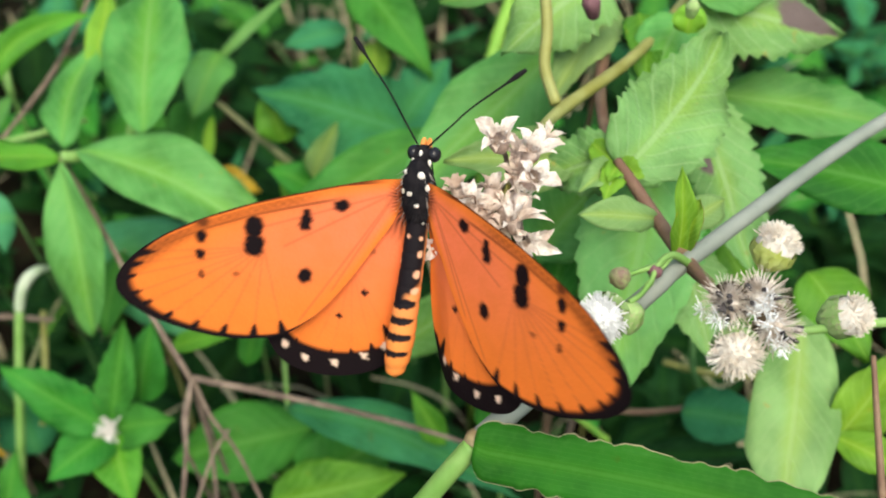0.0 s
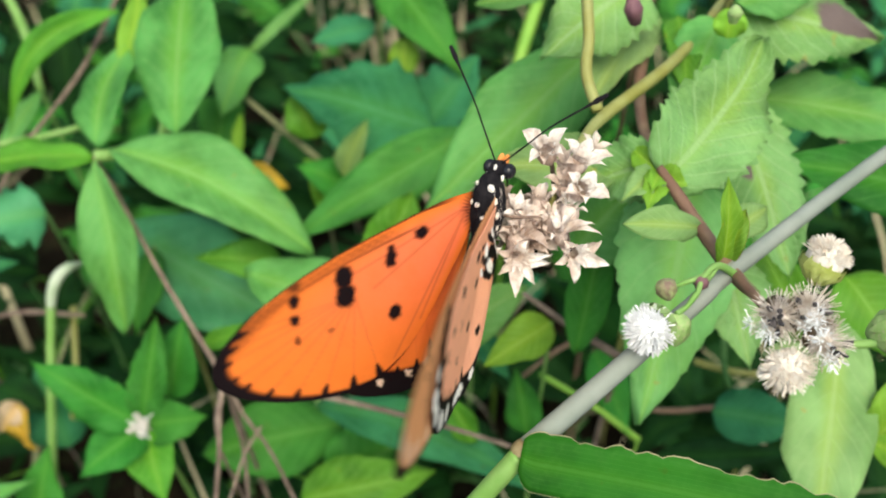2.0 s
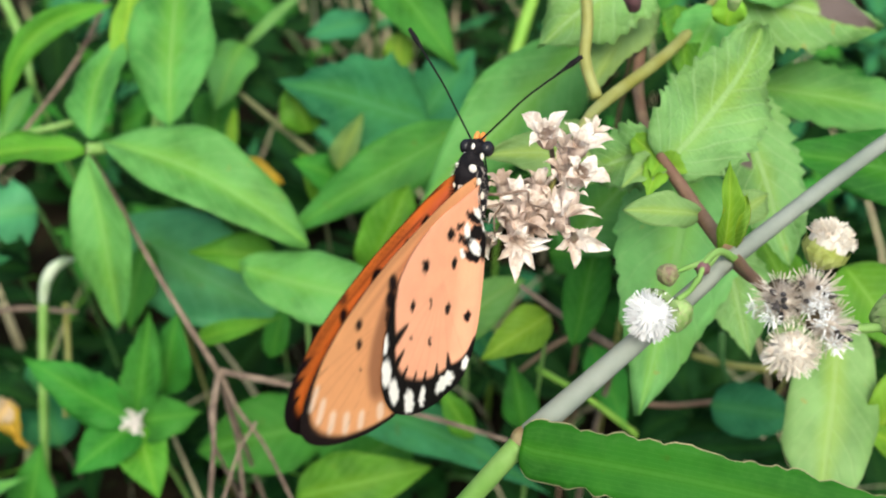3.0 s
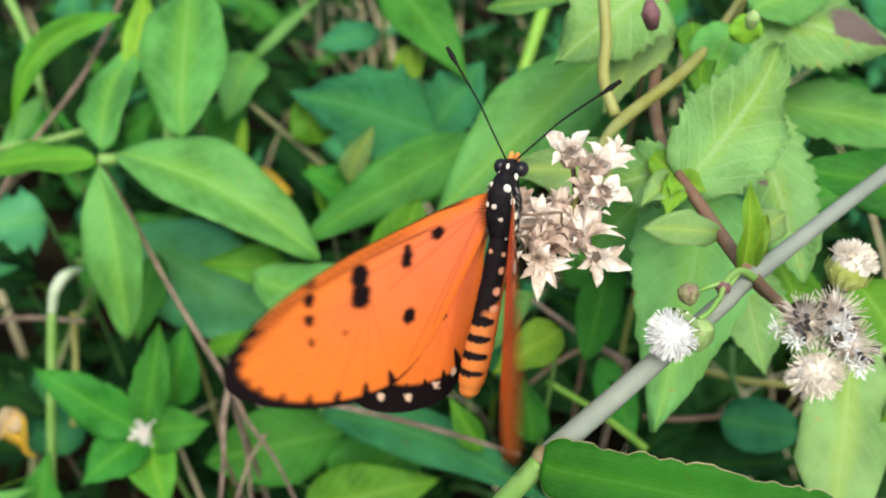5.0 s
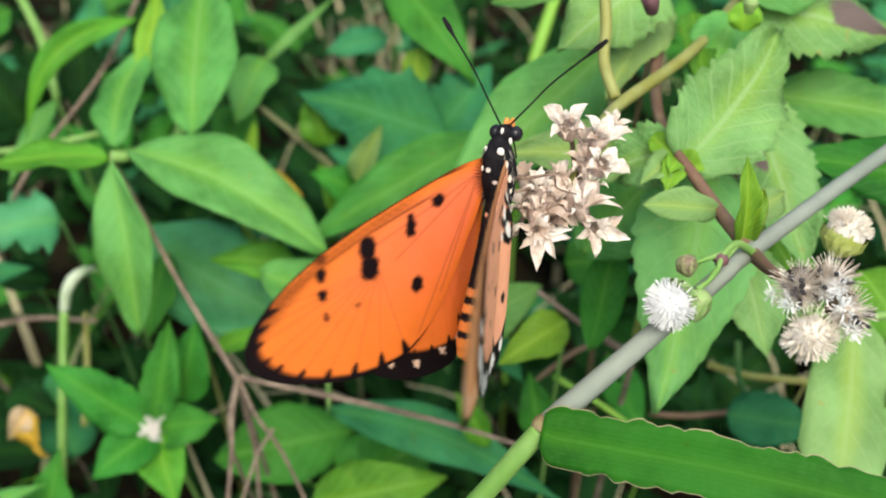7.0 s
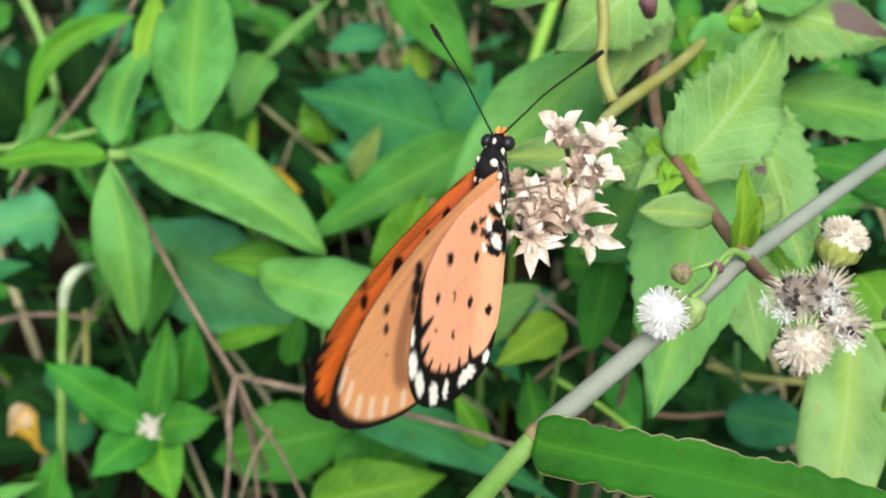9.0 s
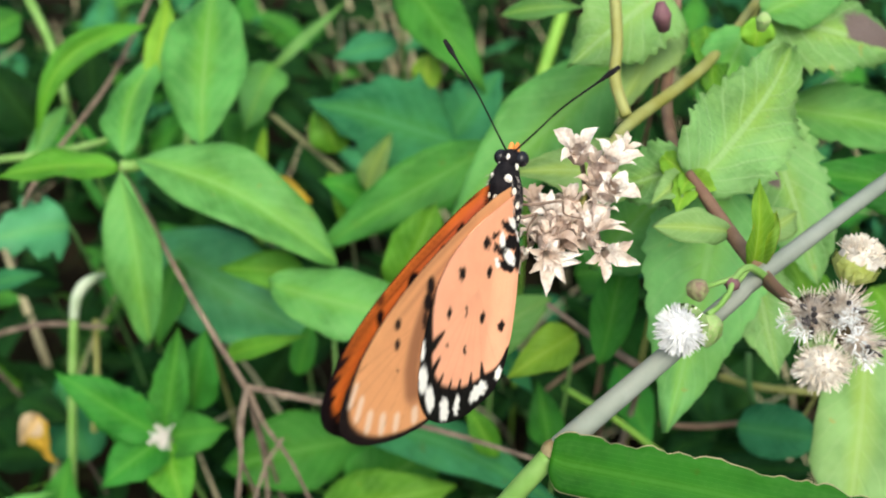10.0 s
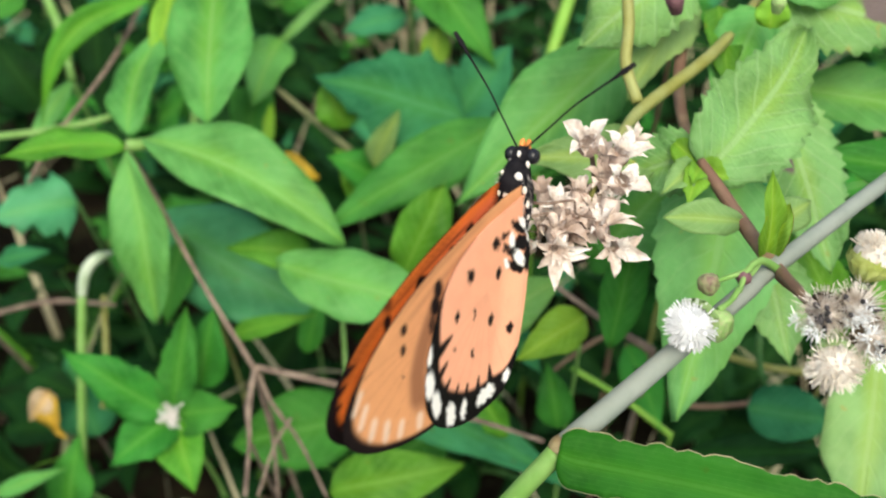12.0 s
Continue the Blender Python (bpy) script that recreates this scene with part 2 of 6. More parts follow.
WING_UPPER = wing_material("wing_upper_orange", (0.78, 0.185, 0.08), (0.76, 0.185, 0.032), (0.008, 0.005, 0.006), (0.75, 0.55, 0.42))
WING_UNDER_FORE = wing_material("wing_under_fore_peach", (0.67, 0.285, 0.14), (0.71, 0.33, 0.145), (0.012, 0.008, 0.008), (0.78, 0.66, 0.52))
WING_UNDER_HIND = wing_material("wing_under_hind_pink", (0.86, 0.4, 0.235), (0.88, 0.41, 0.25), (0.007, 0.006, 0.006), (0.82, 0.8, 0.74))
ABDOMEN = wing_material("abdomen_orange", (0.72, 0.3, 0.12), (0.8, 0.26, 0.06), (0.012, 0.01, 0.012), (0.78, 0.42, 0.26))
GREY_HAIR = plain_material("butterfly_grey_hair", (0.3, 0.26, 0.24), (0.5, 0.45, 0.4), 900, 0.8)


# ---- mesh helpers ----
def link_mesh(name, verts, faces, material, parent=None, label="", smooth=True, uvs=None):
    me = bpy.data.meshes.new(name)
    me.from_pydata([tuple(v) for v in verts], [], faces)
    me.materials.append(material)
    if smooth:
        me.polygons.foreach_set("use_smooth", [True] * len(me.polygons))
    if uvs is not None:
        layer = me.uv_layers.new(name="UVMap")
        loops = np.zeros(len(me.loops), dtype=np.int32)
        me.loops.foreach_get("vertex_index", loops)
        layer.data.foreach_set("uv", np.asarray(uvs, dtype=np.float32)[loops].ravel())
    ob = new(name, me)
    if parent:
        ob.parent = parent
    if label:
        ob["label"] = label
    return ob


def thing(name, label, category, group="", kind=""):
    return tagged(new(name), label, category, group, kind)


def smooth_path(points, steps):
    """Points along a Catmull-Rom curve through the given points."""
    pts = [Vector(p) for p in points]
    ext = [2 * pts[0] - pts[1]] + pts + [2 * pts[-1] - pts[-2]]
    res = []
    for i in range(1, len(ext) - 2):
        a, b, c, d = ext[i - 1:i + 3]
        for k in range(steps):
            t = k / steps
            res.append(0.5 * (2 * b + (c - a) * t + (2 * a - 5 * b + 4 * c - d) * t * t + (3 * b - a - 3 * c + d) * t ** 3))
    return res + [pts[-1]]


def tube(name, points, radii, material, parent=None, label="", steps=6, sides=8, ridges=0.0):
    """A round stem through the points; radii are spread evenly along it."""
    path = smooth_path(points, steps)
    n = len(path)
    verts, faces = [], []
    side = Vector((0.31, 0.17, 0.93))
    for i, p in enumerate(path):
        way = (path[min(i + 1, n - 1)] - path[max(i - 1, 0)]).normalized()
        side = (side - way * side.dot(way)).normalized()
        other = way.cross(side)
        f = i / (n - 1) * (len(radii) - 1)
        k = min(int(f), len(radii) - 2)
        r = radii[k] + (radii[k + 1] - radii[k]) * (f - k)
        for j in range(sides):
            a = 2 * math.pi * j / sides
            rr = r * (1 + ridges * math.cos(a * sides / 2))
            verts.append(p + (side * math.cos(a) + other * math.sin(a)) * rr)
    for i in range(n - 1):
        for j in range(sides):
            a, b = i * sides + j, i * sides + (j + 1) % sides
            faces.append((a, b, b + sides, a + sides))
    faces.append(tuple(range(sides))[::-1])
    faces.append(tuple((n - 1) * sides + j for j in range(sides)))
    return link_mesh(name, verts, faces, material, parent, label)


SHAPES = {
    "elliptic": lambda s: math.sin(math.pi * s ** 0.95) ** 0.75,
    "ovate": lambda s: (math.sin(math.pi * s ** 0.62)) ** 0.9,
    "lance": lambda s: math.sin(math.pi * s ** 0.75) ** 1.05,
    "blade": lambda s: min(1.0, (s / 0.09) ** 0.7) * (1 - s ** 4) ** 0.6,
    "spade": lambda s: 2.3 * s ** 0.4 * (1 - s) ** 1.05,
    "deltoid": lambda s: 1.72 * s ** 0.35 * (1 - s) ** 0.75,
    "strap": lambda s: min(1.0, 0.55 + (s / 0.03) ** 0.6 * 0.45) * (1 - s ** 4) ** 0.6,
    "round": lambda s: math.sin(math.pi * s ** 0.85) ** 0.5,
}
FACING = Vector((0.0, -0.6, 0.8))


def leaf(parent, base, tip, width, material, shape="elliptic", turn=0.0, bend=0.08, fold=0.25, teeth=0, depth=0.06,
         wave=0.075, side_bend=0.0, patch=None, label="", seed=None, skew=0.0, ragged=0.0):
    """One leaf from base to tip: turn rolls its face about the midrib, bend arches it, fold is the V along the midrib."""
    base, tip = Vector(base), Vector(tip)
    rng = random.Random(seed if seed is not None else int(abs(base.x * 7919 + base.z * 104729 + tip.x * 1299709) * 1e4))
    way = tip - base
    length = way.length
    way.normalize()
    up = FACING - way * FACING.dot(way)
    up = up.normalized() if up.length > 0.05 else way.orthogonal().normalized()
    up = Matrix.Rotation(radians(turn), 3, way) @ up
    right = way.cross(up)
    ns = 110 if ragged else max(18, teeth * 4) if teeth else 18
    nt_ = 8
    verts, uvs, patches = [], [], []
    ph = rng.random() * 6.28
    prof = SHAPES[shape]
    for layer in (0, 1):
        for i in range(ns + 1):
            s = i / ns
            half = max(width * 0.5 * prof(min(max(s, 1e-4), 1 - 1e-4)), length * 0.004)
            for j in range(nt_ + 1):
                t = j / nt_ * 2 - 1
                reach = 1.0
                if teeth and 0.08 < s < 0.98:
                    reach = 1 + depth * ((((s + 0.012 * math.sin(s * 23 + ph * 3 + t)) * teeth) % 1.0) - 0.6) * 1.6 * (1 + 0.5 * math.sin(s * 37 + ph + t))
                if ragged and abs(t) > 0.99:
                    reach = 1 + ragged * (noise.noise(Vector((s * 38, t * 3, ph))) + 0.5 * noise.noise(Vector((s * 90, t * 5, ph))))
                if teeth and 0.08 < s < 0.98:
                    reach += depth * 0.5 * noise.noise(Vector((math.floor(s * teeth) * 1.7, t * 4, ph)))
                if not ragged:
                    flank = 1.0 if t > 0 else -1.0
                    wobble = 0.1 * noise.noise(Vector((s * 3.1, flank * 2.0, ph))) + 0.05 * noise.noise(Vector((s * 11.0, flank * 3.0, ph)))
                    reach += wobble * (1 if abs(t) > 0.99 else abs(t))
                x = (t * (reach if abs(t) > 0.99 or not ragged and not teeth else 1) + skew) * half
                lift = fold * abs(t) * half * (1 - 0.35 * abs(t)) + bend * length * math.sin(math.pi * s) - bend * 0.8 * length * s * s
                lift += wave * width * (math.sin(s * 9 + ph + 2.2 * t) * abs(t) + 0.5 * math.sin(s * 17 + ph * 2) * t * t)
                lift -= layer * min(0.00018, width * 0.02)
                swing = side_bend * length * math.sin(math.pi * s) + 0.018 * length * noise.noise(Vector((s * 2.3, ph, 7.0))) * s
                verts.append(base + way * (s * length) + right * (x + swing) + up * lift)
                uvs.append((s, (t + 1) / 2))
                if patch:
                    ds, dt, r = s - patch[0], (t - patch[1]) * 0.5, patch[2]
                    patches.append(max(0.0, 1 - math.hypot(ds, dt) / (2 * r)))
    row = nt_ + 1
    per = (ns + 1) * row
    faces = []
    for i in range(ns):
        for j in range(nt_):
            a = i * row + j
            faces.append((a, a + 1, a + row + 1, a + row))
            b = per + a
            faces.append((b, b + row, b + row + 1, b + 1))
    rim = [i * row for i in range(ns + 1)] + [ns * row + j for j in range(1, row)] + [i * row + nt_ for i in range(ns - 1, -1, -1)] + list(range(nt_ - 1, 0, -1))
    for k, a in enumerate(rim):
        b = rim[(k + 1) % len(rim)]
        faces.append((a, b, per + b, per + a))
    ob = link_mesh("leaf", verts, faces, material, parent, label, True, uvs)
    if patch:
        att = ob.data.attributes.new("patch", "FLOAT", "POINT")
        att.data.foreach_set("value", patches)
    return ob


def rooted(parent, top, radius, material, lean=(0.0, 0.02), name="stem"):
    """A stem from a leaf node down to the soil."""
    x, y, z = top
    radius *= 0.42
    foot = (x + lean[0], y + lean[1], -0.004)
    mid = (x + lean[0] * 0.3, y + lean[1] * 0.75, z * 0.5)
    return tube(name, [top, mid, foot], [radius, radius * 1.1, radius * 1.3], material, parent)


# ---- ground ----
def build_ground():
    n, verts, faces = 90, [], []
    rng = random.Random(4)
    xs = [math.copysign(abs(u) ** 5 * 60 + abs(u) * 0.35, u) for u in np.linspace(-1, 1, n)]
    for x in xs:
        for y in xs:
            yy = y + 0.3
            near = math.exp(-((x * x + (yy - 0.3) ** 2) / 0.6))
            verts.append((x, yy, (noise.noise(Vector((x * 14, yy * 14, 0))) * 0.008 + rng.uniform(-0.002, 0.002)) * near))
    for i in range(n - 1):
        for j in range(n - 1):
            a = i * n + j
            faces.append((a, a + n, a + n + 1, a + 1))
    return tagged(link_mesh("ground", verts, faces, SOIL), "soil with leaf litter, coloured near black for the shade under the weeds", "ground", kind="structure")


ground = build_ground()


# ---- broad-leaved vine with long oval leaves ----
def build_vine():
    v = thing("vine_plant", "trailing weed with long pale oval leaves on a thin brown stem", "plant")
    node = (-0.0713, 0.1608, 0.1474)
    leaf(v, (-0.0569, 0.1661, 0.1486), (-0.0590, 0.2000, 0.1665), 0.0166, MEADOW, "elliptic", 0, 0.04, 0.12)
    leaf(v, (-0.0714, 0.1629, 0.1483), (-0.0684, 0.1828, 0.1583), 0.0112, MEADOW, "elliptic", -18, 0.05, 0.2, side_bend=-0.05)
    leaf(v, (-0.0692, 0.1780, 0.1541), (-0.0679, 0.1982, 0.1661), 0.0054, LIME, "lance", 12, 0.04, 0.35, side_bend=0.05)
    leaf(v, (-0.0637, 0.1683, 0.1421), (-0.0343, 0.1560, 0.1310), 0.0135, MID, "lance", -8, 0.05, 0.2, side_bend=-0.07)
    leaf(v, (-0.0715, 0.1607, 0.1473), (-0.0920, 0.1539, 0.1505), 0.0083, BRIGHT, "lance", 25, 0.06, 0.2)
    leaf(v, (-0.0684, 0.1618, 0.1485), (-0.0297, 0.1468, 0.1370), 0.0150, MEADOW_LIT, "elliptic", -14, 0.06, 0.62, side_bend=-0.04)
    leaf(v, (-0.0715, 0.1603, 0.1468), (-0.0684, 0.1451, 0.1155), 0.0110, MEADOW_LIT, "elliptic", 10, 0.05, 0.5, side_bend=-0.05)
    pompon("flower_head", (-0.0542, 0.1629, 0.1495), (0.1, -0.7, 0.6), 0.0014, PAPPUS, v, 40, 0.0, "tiny pinkish-white flower tuft", 0.5, None, 1.5, 0.07, 0.4)
    tube("stem", [(-0.0776, 0.2247, 0.1577), (-0.0605, 0.1719, 0.1464), (-0.0677, 0.1629, 0.1467), node], [0.0012, 0.0012, 0.0011, 0.0012], STEM_GREEN, v)
    tube("stem", [node, (-0.0688, 0.1608, 0.1379), (-0.0588, 0.1485, 0.1257), (-0.0472, 0.1348, 0.1150)], [0.0004, 0.00048, 0.0005, 0.0006], TWIG, v)
    rooted(v, (-0.0472, 0.1348, 0.1150), 0.001, TWIG, (0.01, 0.01))
    return v


def build_left_weeds():
    a = thing("weed_plant", "weed with a drooping arched blade and brown stem", "plant")
    leaf(a, (-0.0782, 0.2120, 0.1503), (-0.1004, 0.1890, 0.1336), 0.0062, BRIGHT, "lance", -25, 0.1, 0.3, side_bend=0.2)
    tube("stem", [(-0.0784, 0.2286, 0.1546), (-0.0870, 0.2072, 0.1398), (-0.0997, 0.1890, 0.1274), (-0.1106, 0.1864, 0.1119)], [0.0005, 0.00055, 0.00055, 0.0006], TWIG, a)
    rooted(a, (-0.1106, 0.1864, 0.1119), 0.0007, STEM_DARK)
    b = thing("weed_plant", "weed with lobed leaves, some coloured dark for shade", "plant")
    leaf(b, (-0.0970, 0.1871, 0.1123), (-0.1133, 0.1784, 0.1149), 0.0150, TEAL_SHEEN, "ovate", 0, 0.06, 0.2, teeth=4, depth=0.32)
    leaf(b, (-0.1105, 0.2130, 0.1207), (-0.1221, 0.2196, 0.1370), 0.0148, SHADED, "ovate")
    leaf(b, (-0.0934, 0.1331, 0.0673), (-0.0891, 0.1399, 0.0875), 0.0107, MID, "ovate")
    leaf(b, (-0.1070, 0.1313, 0.0780), (-0.0903, 0.1329, 0.0855), 0.0038, MEADOW, "lance")
    leaf(b, (-0.0962, 0.1600, 0.0620), (-0.1018, 0.1681, 0.0810), 0.0134, TEAL, "ovate")
    leaf(b, (-0.1027, 0.1859, 0.0952), (-0.1179, 0.1826, 0.0996), 0.0079, SHADED, "lance")
    rooted(b, (-0.0970, 0.1871, 0.1123), 0.001, STEM_DARK)
    c = thing("weed_plant", "leafy weed with upright pointed leaves and a tiny white flower", "plant")
    hub = (-0.0669, 0.1392, 0.0957)
    leaf(c, hub, (-0.0631, 0.1499, 0.1165), 0.0083, MID, "lance", 8, 0.03, 0.4, 7, 0.12, wave=0.09)
    leaf(c, hub, (-0.0868, 0.1414, 0.1116), 0.0105, MID, "lance", -10, 0.06, 0.2, 8, 0.07)
    leaf(c, hub, (-0.0774, 0.1274, 0.0942), 0.0113, MID, "ovate", 10, 0.05, 0.2, teeth=8)
    leaf(c, hub, (-0.0529, 0.1367, 0.1016), 0.0096, MID, "ovate", 0, 0.05, 0.2)
    leaf(c, hub, (-0.0608, 0.1245, 0.0901), 0.0107, BRIGHT, "ovate", 0, 0.05, 0.25)
    leaf(c, (-0.0636, 0.1475, 0.0947), (-0.0598, 0.1552, 0.1103), 0.0106, MID, "ovate", 10)
    rooted(c, hub, 0.0011, STEM_GREEN)
    pompon("flower_head", (-0.0666, 0.1371, 0.0978), (-0.3, -0.7, 0.6), 0.0026, PAPPUS, c, 90, 0.0, "tiny bluish-white flower tuft", 0.7, None, 1.6, 0.05, 0.4)
    d = thing("hooked_stem", "pale green stem bent over like a hook", "plant stem")
    tube("stem", [(-0.0942, 0.1427, 0.0644), (-0.0913, 0.1529, 0.0906), (-0.0897, 0.1621, 0.1078)], [0.001, 0.001, 0.001], STEM_GREEN, d)
    tube("stem_tip", [(-0.0897, 0.1617, 0.1073), (-0.0889, 0.1634, 0.1109), (-0.0876, 0.1652, 0.1131), (-0.0859, 0.1671, 0.1137), (-0.0848, 0.1705, 0.1117)], [0.001, 0.0012, 0.0013, 0.0011, 0.0005], STEM_PALE, d, "whitish bent tip")
    rooted(d, (-0.0942, 0.1427, 0.0644), 0.0012, STEM_GREEN)
    e = thing("fallen_leaf", "yellowed fallen leaf with a cream curled edge", "leaf")
    leaf(e, (-0.1044, 0.1594, 0.0788), (-0.0988, 0.1500, 0.0735), 0.0062, YELLOW, "ovate", 20, 0.12, 0.5, wave=0.14)
    leaf(e, (-0.1029, 0.1583, 0.0805), (-0.1065, 0.1523, 0.0764), 0.0062, CREAM, "spade", -30, 0.12, 0.4, wave=0.14)
    rooted(e, (-0.1037, 0.1596, 0.0790), 0.0006, TWIG)
    f = thing("fallen_leaf", "small yellow leaf among green weeds", "leaf")
    leaf(f, (-0.0519, 0.1923, 0.1206), (-0.0412, 0.1901, 0.1176), 0.0062, YELLOW, "ovate", 0, 0.05, 0.3)
    rooted(f, (-0.0508, 0.1921, 0.1203), 0.0006, STEM_GREEN)


def build_middle_weeds():
    a = thing("weed_plant", "weed with large blue-green lobed leaves", "plant")
    leaf(a, (-0.0086, 0.1940, 0.1309), (-0.0402, 0.1912, 0.1441), 0.0215, TEAL, "ovate", 5, 0.05, 0.2, teeth=5, depth=0.22)
    leaf(a, (-0.0099, 0.1973, 0.1302), (0.0013, 0.2045, 0.1434), 0.0149, TEAL, "ovate", 0, 0.05, 0.2, teeth=5, depth=0.2)
    rooted(a, (-0.0086, 0.1940, 0.1309), 0.0012, STEM_DARK)
    b = thing("weed_plant", "weed with soft mid-green hanging leaf", "plant")
    leaf(b, (-0.0220, 0.2251, 0.1565), (-0.0023, 0.1986, 0.1426), 0.0139, MID, "lance", 0, 0.06, 0.25)
    leaf(b, (-0.0279, 0.1824, 0.1268), (-0.0220, 0.1825, 0.1409), 0.0062, HAZY, "ovate", 0, 0.04, 0.3)
    leaf(b, (-0.0345, 0.1906, 0.1307), (-0.0378, 0.1938, 0.1409), 0.0092, BRIGHT, "round")
    rooted(b, (-0.0220, 0.2251, 0.1565), 0.0012, STEM_GREEN)
    c = thing("weed_plant", "weed with broad long pale leaves", "plant")
    leaf(c, (0.0211, 0.1591, 0.1726), (-0.0093, 0.1387, 0.1518), 0.0163, MEADOW_LIT, "lance", -4, 0.03, 0.12)
    leaf(c, (0.0008, 0.1778, 0.1424), (-0.0369, 0.1579, 0.1287), 0.0118, LEEK, "lance", -8, 0.05, 0.2)
    leaf(c, (-0.0428, 0.1467, 0.1310), (-0.0133, 0.1356, 0.1324), 0.0138, MEADOW_LIT, "elliptic", -14, 0.05, 0.2, side_bend=0.05)
    leaf(c, (-0.0373, 0.1547, 0.1263), (-0.0539, 0.1528, 0.1292), 0.0077, BRIGHT, "ovate")
    leaf(c, (-0.0201, 0.1522, 0.1228), (-0.0118, 0.1581, 0.1408), 0.0108, BRIGHT, "elliptic", 10)
    leaf(c, (-0.0104, 0.1327, 0.1238), (0.0084, 0.1349, 0.1385), 0.0095, PALE, "elliptic", 0, 0.05, 0.2)
    rooted(c, (0.0008, 0.1778, 0.1424), 0.0013, STEM_GREEN, (0.0, 0.03))
    d = thing("weed_plant", "shaded blue-green weed with broad leaves", "plant")
    leaf(d, (-0.0790, 0.1791, 0.1147), (-0.0386, 0.1592, 0.1051), 0.0231, TEAL_SHEEN, "elliptic", 0, 0.04, 0.15)
    leaf(d, (-0.0322, 0.1437, 0.0969), (0.0151, 0.1233, 0.0943), 0.0105, TEAL, "lance", -10, 0.06, 0.2, side_bend=-0.05)
    leaf(d, (-0.0275, 0.1498, 0.0838), (-0.0574, 0.1413, 0.0837), 0.0170, MID, "elliptic", 0, 0.06, 0.2)
    leaf(d, (-0.0296, 0.1393, 0.0758), (-0.0090, 0.1462, 0.0883), 0.0181, MID, "ovate", 0, 0.05)
    leaf(d, (-0.0354, 0.1311, 0.0817), (-0.0077, 0.1335, 0.0885), 0.0138, BRIGHT, "ovate", 0, 0.05)
    rooted(d, (-0.0300, 0.1497, 0.0838), 0.0012, STEM_DARK)
    e = thing("weed_plant", "small weed with a single yellow-green leaf", "plant")
    leaf(e, (0.0129, 0.1302, 0.1345), (0.0012, 0.1225, 0.1317), 0.0077, LIME, "ovate", 0, 0.06, 0.25)
    leaf(e, (-0.0560, 0.1510, 0.1066), (-0.0377, 0.1471, 0.1171), 0.0045, BRIGHT, "lance")
    rooted(e, (0.0129, 0.1302, 0.1345), 0.0008, STEM_GREEN)


# ---- branched twigs ----
def build_twigs():
    t = thing("dry_twig", "dry brown forked twig with peeling bark", "twig")
    fork = (-0.0471, 0.1353, 0.1148)
    tube("branch", [fork, (-0.0310, 0.1326, 0.1131), (-0.0096, 0.1255, 0.1140), (0.0066, 0.1199, 0.1135)], [0.00062, 0.00057, 0.00052, 0.00036], TWIG, t, "", 6, 7, 0.1)
    tube("branch", [fork, (-0.0479, 0.1292, 0.1106), (-0.0475, 0.1245, 0.1066), (-0.0478, 0.1166, 0.1002)], [0.00052, 0.00068, 0.00042, 0.00042], TWIG, t, "", 6, 7, 0.15)
    tube("branch", [fork, (-0.0442, 0.1322, 0.1079), (-0.0392, 0.1283, 0.1018), (-0.0338, 0.1214, 0.0936)], [0.00052, 0.00042, 0.00036, 0.00031], TWIG, t)
    tube("branch", [fork, (-0.0466, 0.1345, 0.1045), (-0.0452, 0.1316, 0.0979), (-0.0443, 0.1251, 0.0886)], [0.00052, 0.00042, 0.00042, 0.00042], TWIG, t)
    tube("branch", [(-0.0406, 0.1305, 0.1059), (-0.0434, 0.1257, 0.1034), (-0.0459, 0.1178, 0.0985)], [0.00036, 0.00031, 0.00031], TWIG, t)
    rooted(t, (-0.0475, 0.1245, 0.1066), 0.0009, TWIG)
    u = thing("dry_twig", "thin pale dry twig lying across the weeds", "twig")
    tube("branch", [(-0.1194, 0.1698, 0.0919), (-0.1023, 0.1697, 0.0976), (-0.0856, 0.1667, 0.0998)], [0.00062, 0.00062, 0.00047], TWIG, u)
    rooted(u, (-0.1194, 0.1698, 0.0919), 0.0012, TWIG)
    w = thing("dry_twig", "straight brown dead stalk behind the grass stem", "twig")
    tube("branch", [(0.0080, 0.1327, 0.1390), (0.0167, 0.1318, 0.1317), (0.0257, 0.1314, 0.1248)], [0.00047, 0.00062, 0.00083], TWIG, w)
    rooted(w, (0.0257, 0.1314, 0.1248), 0.0014, TWIG)


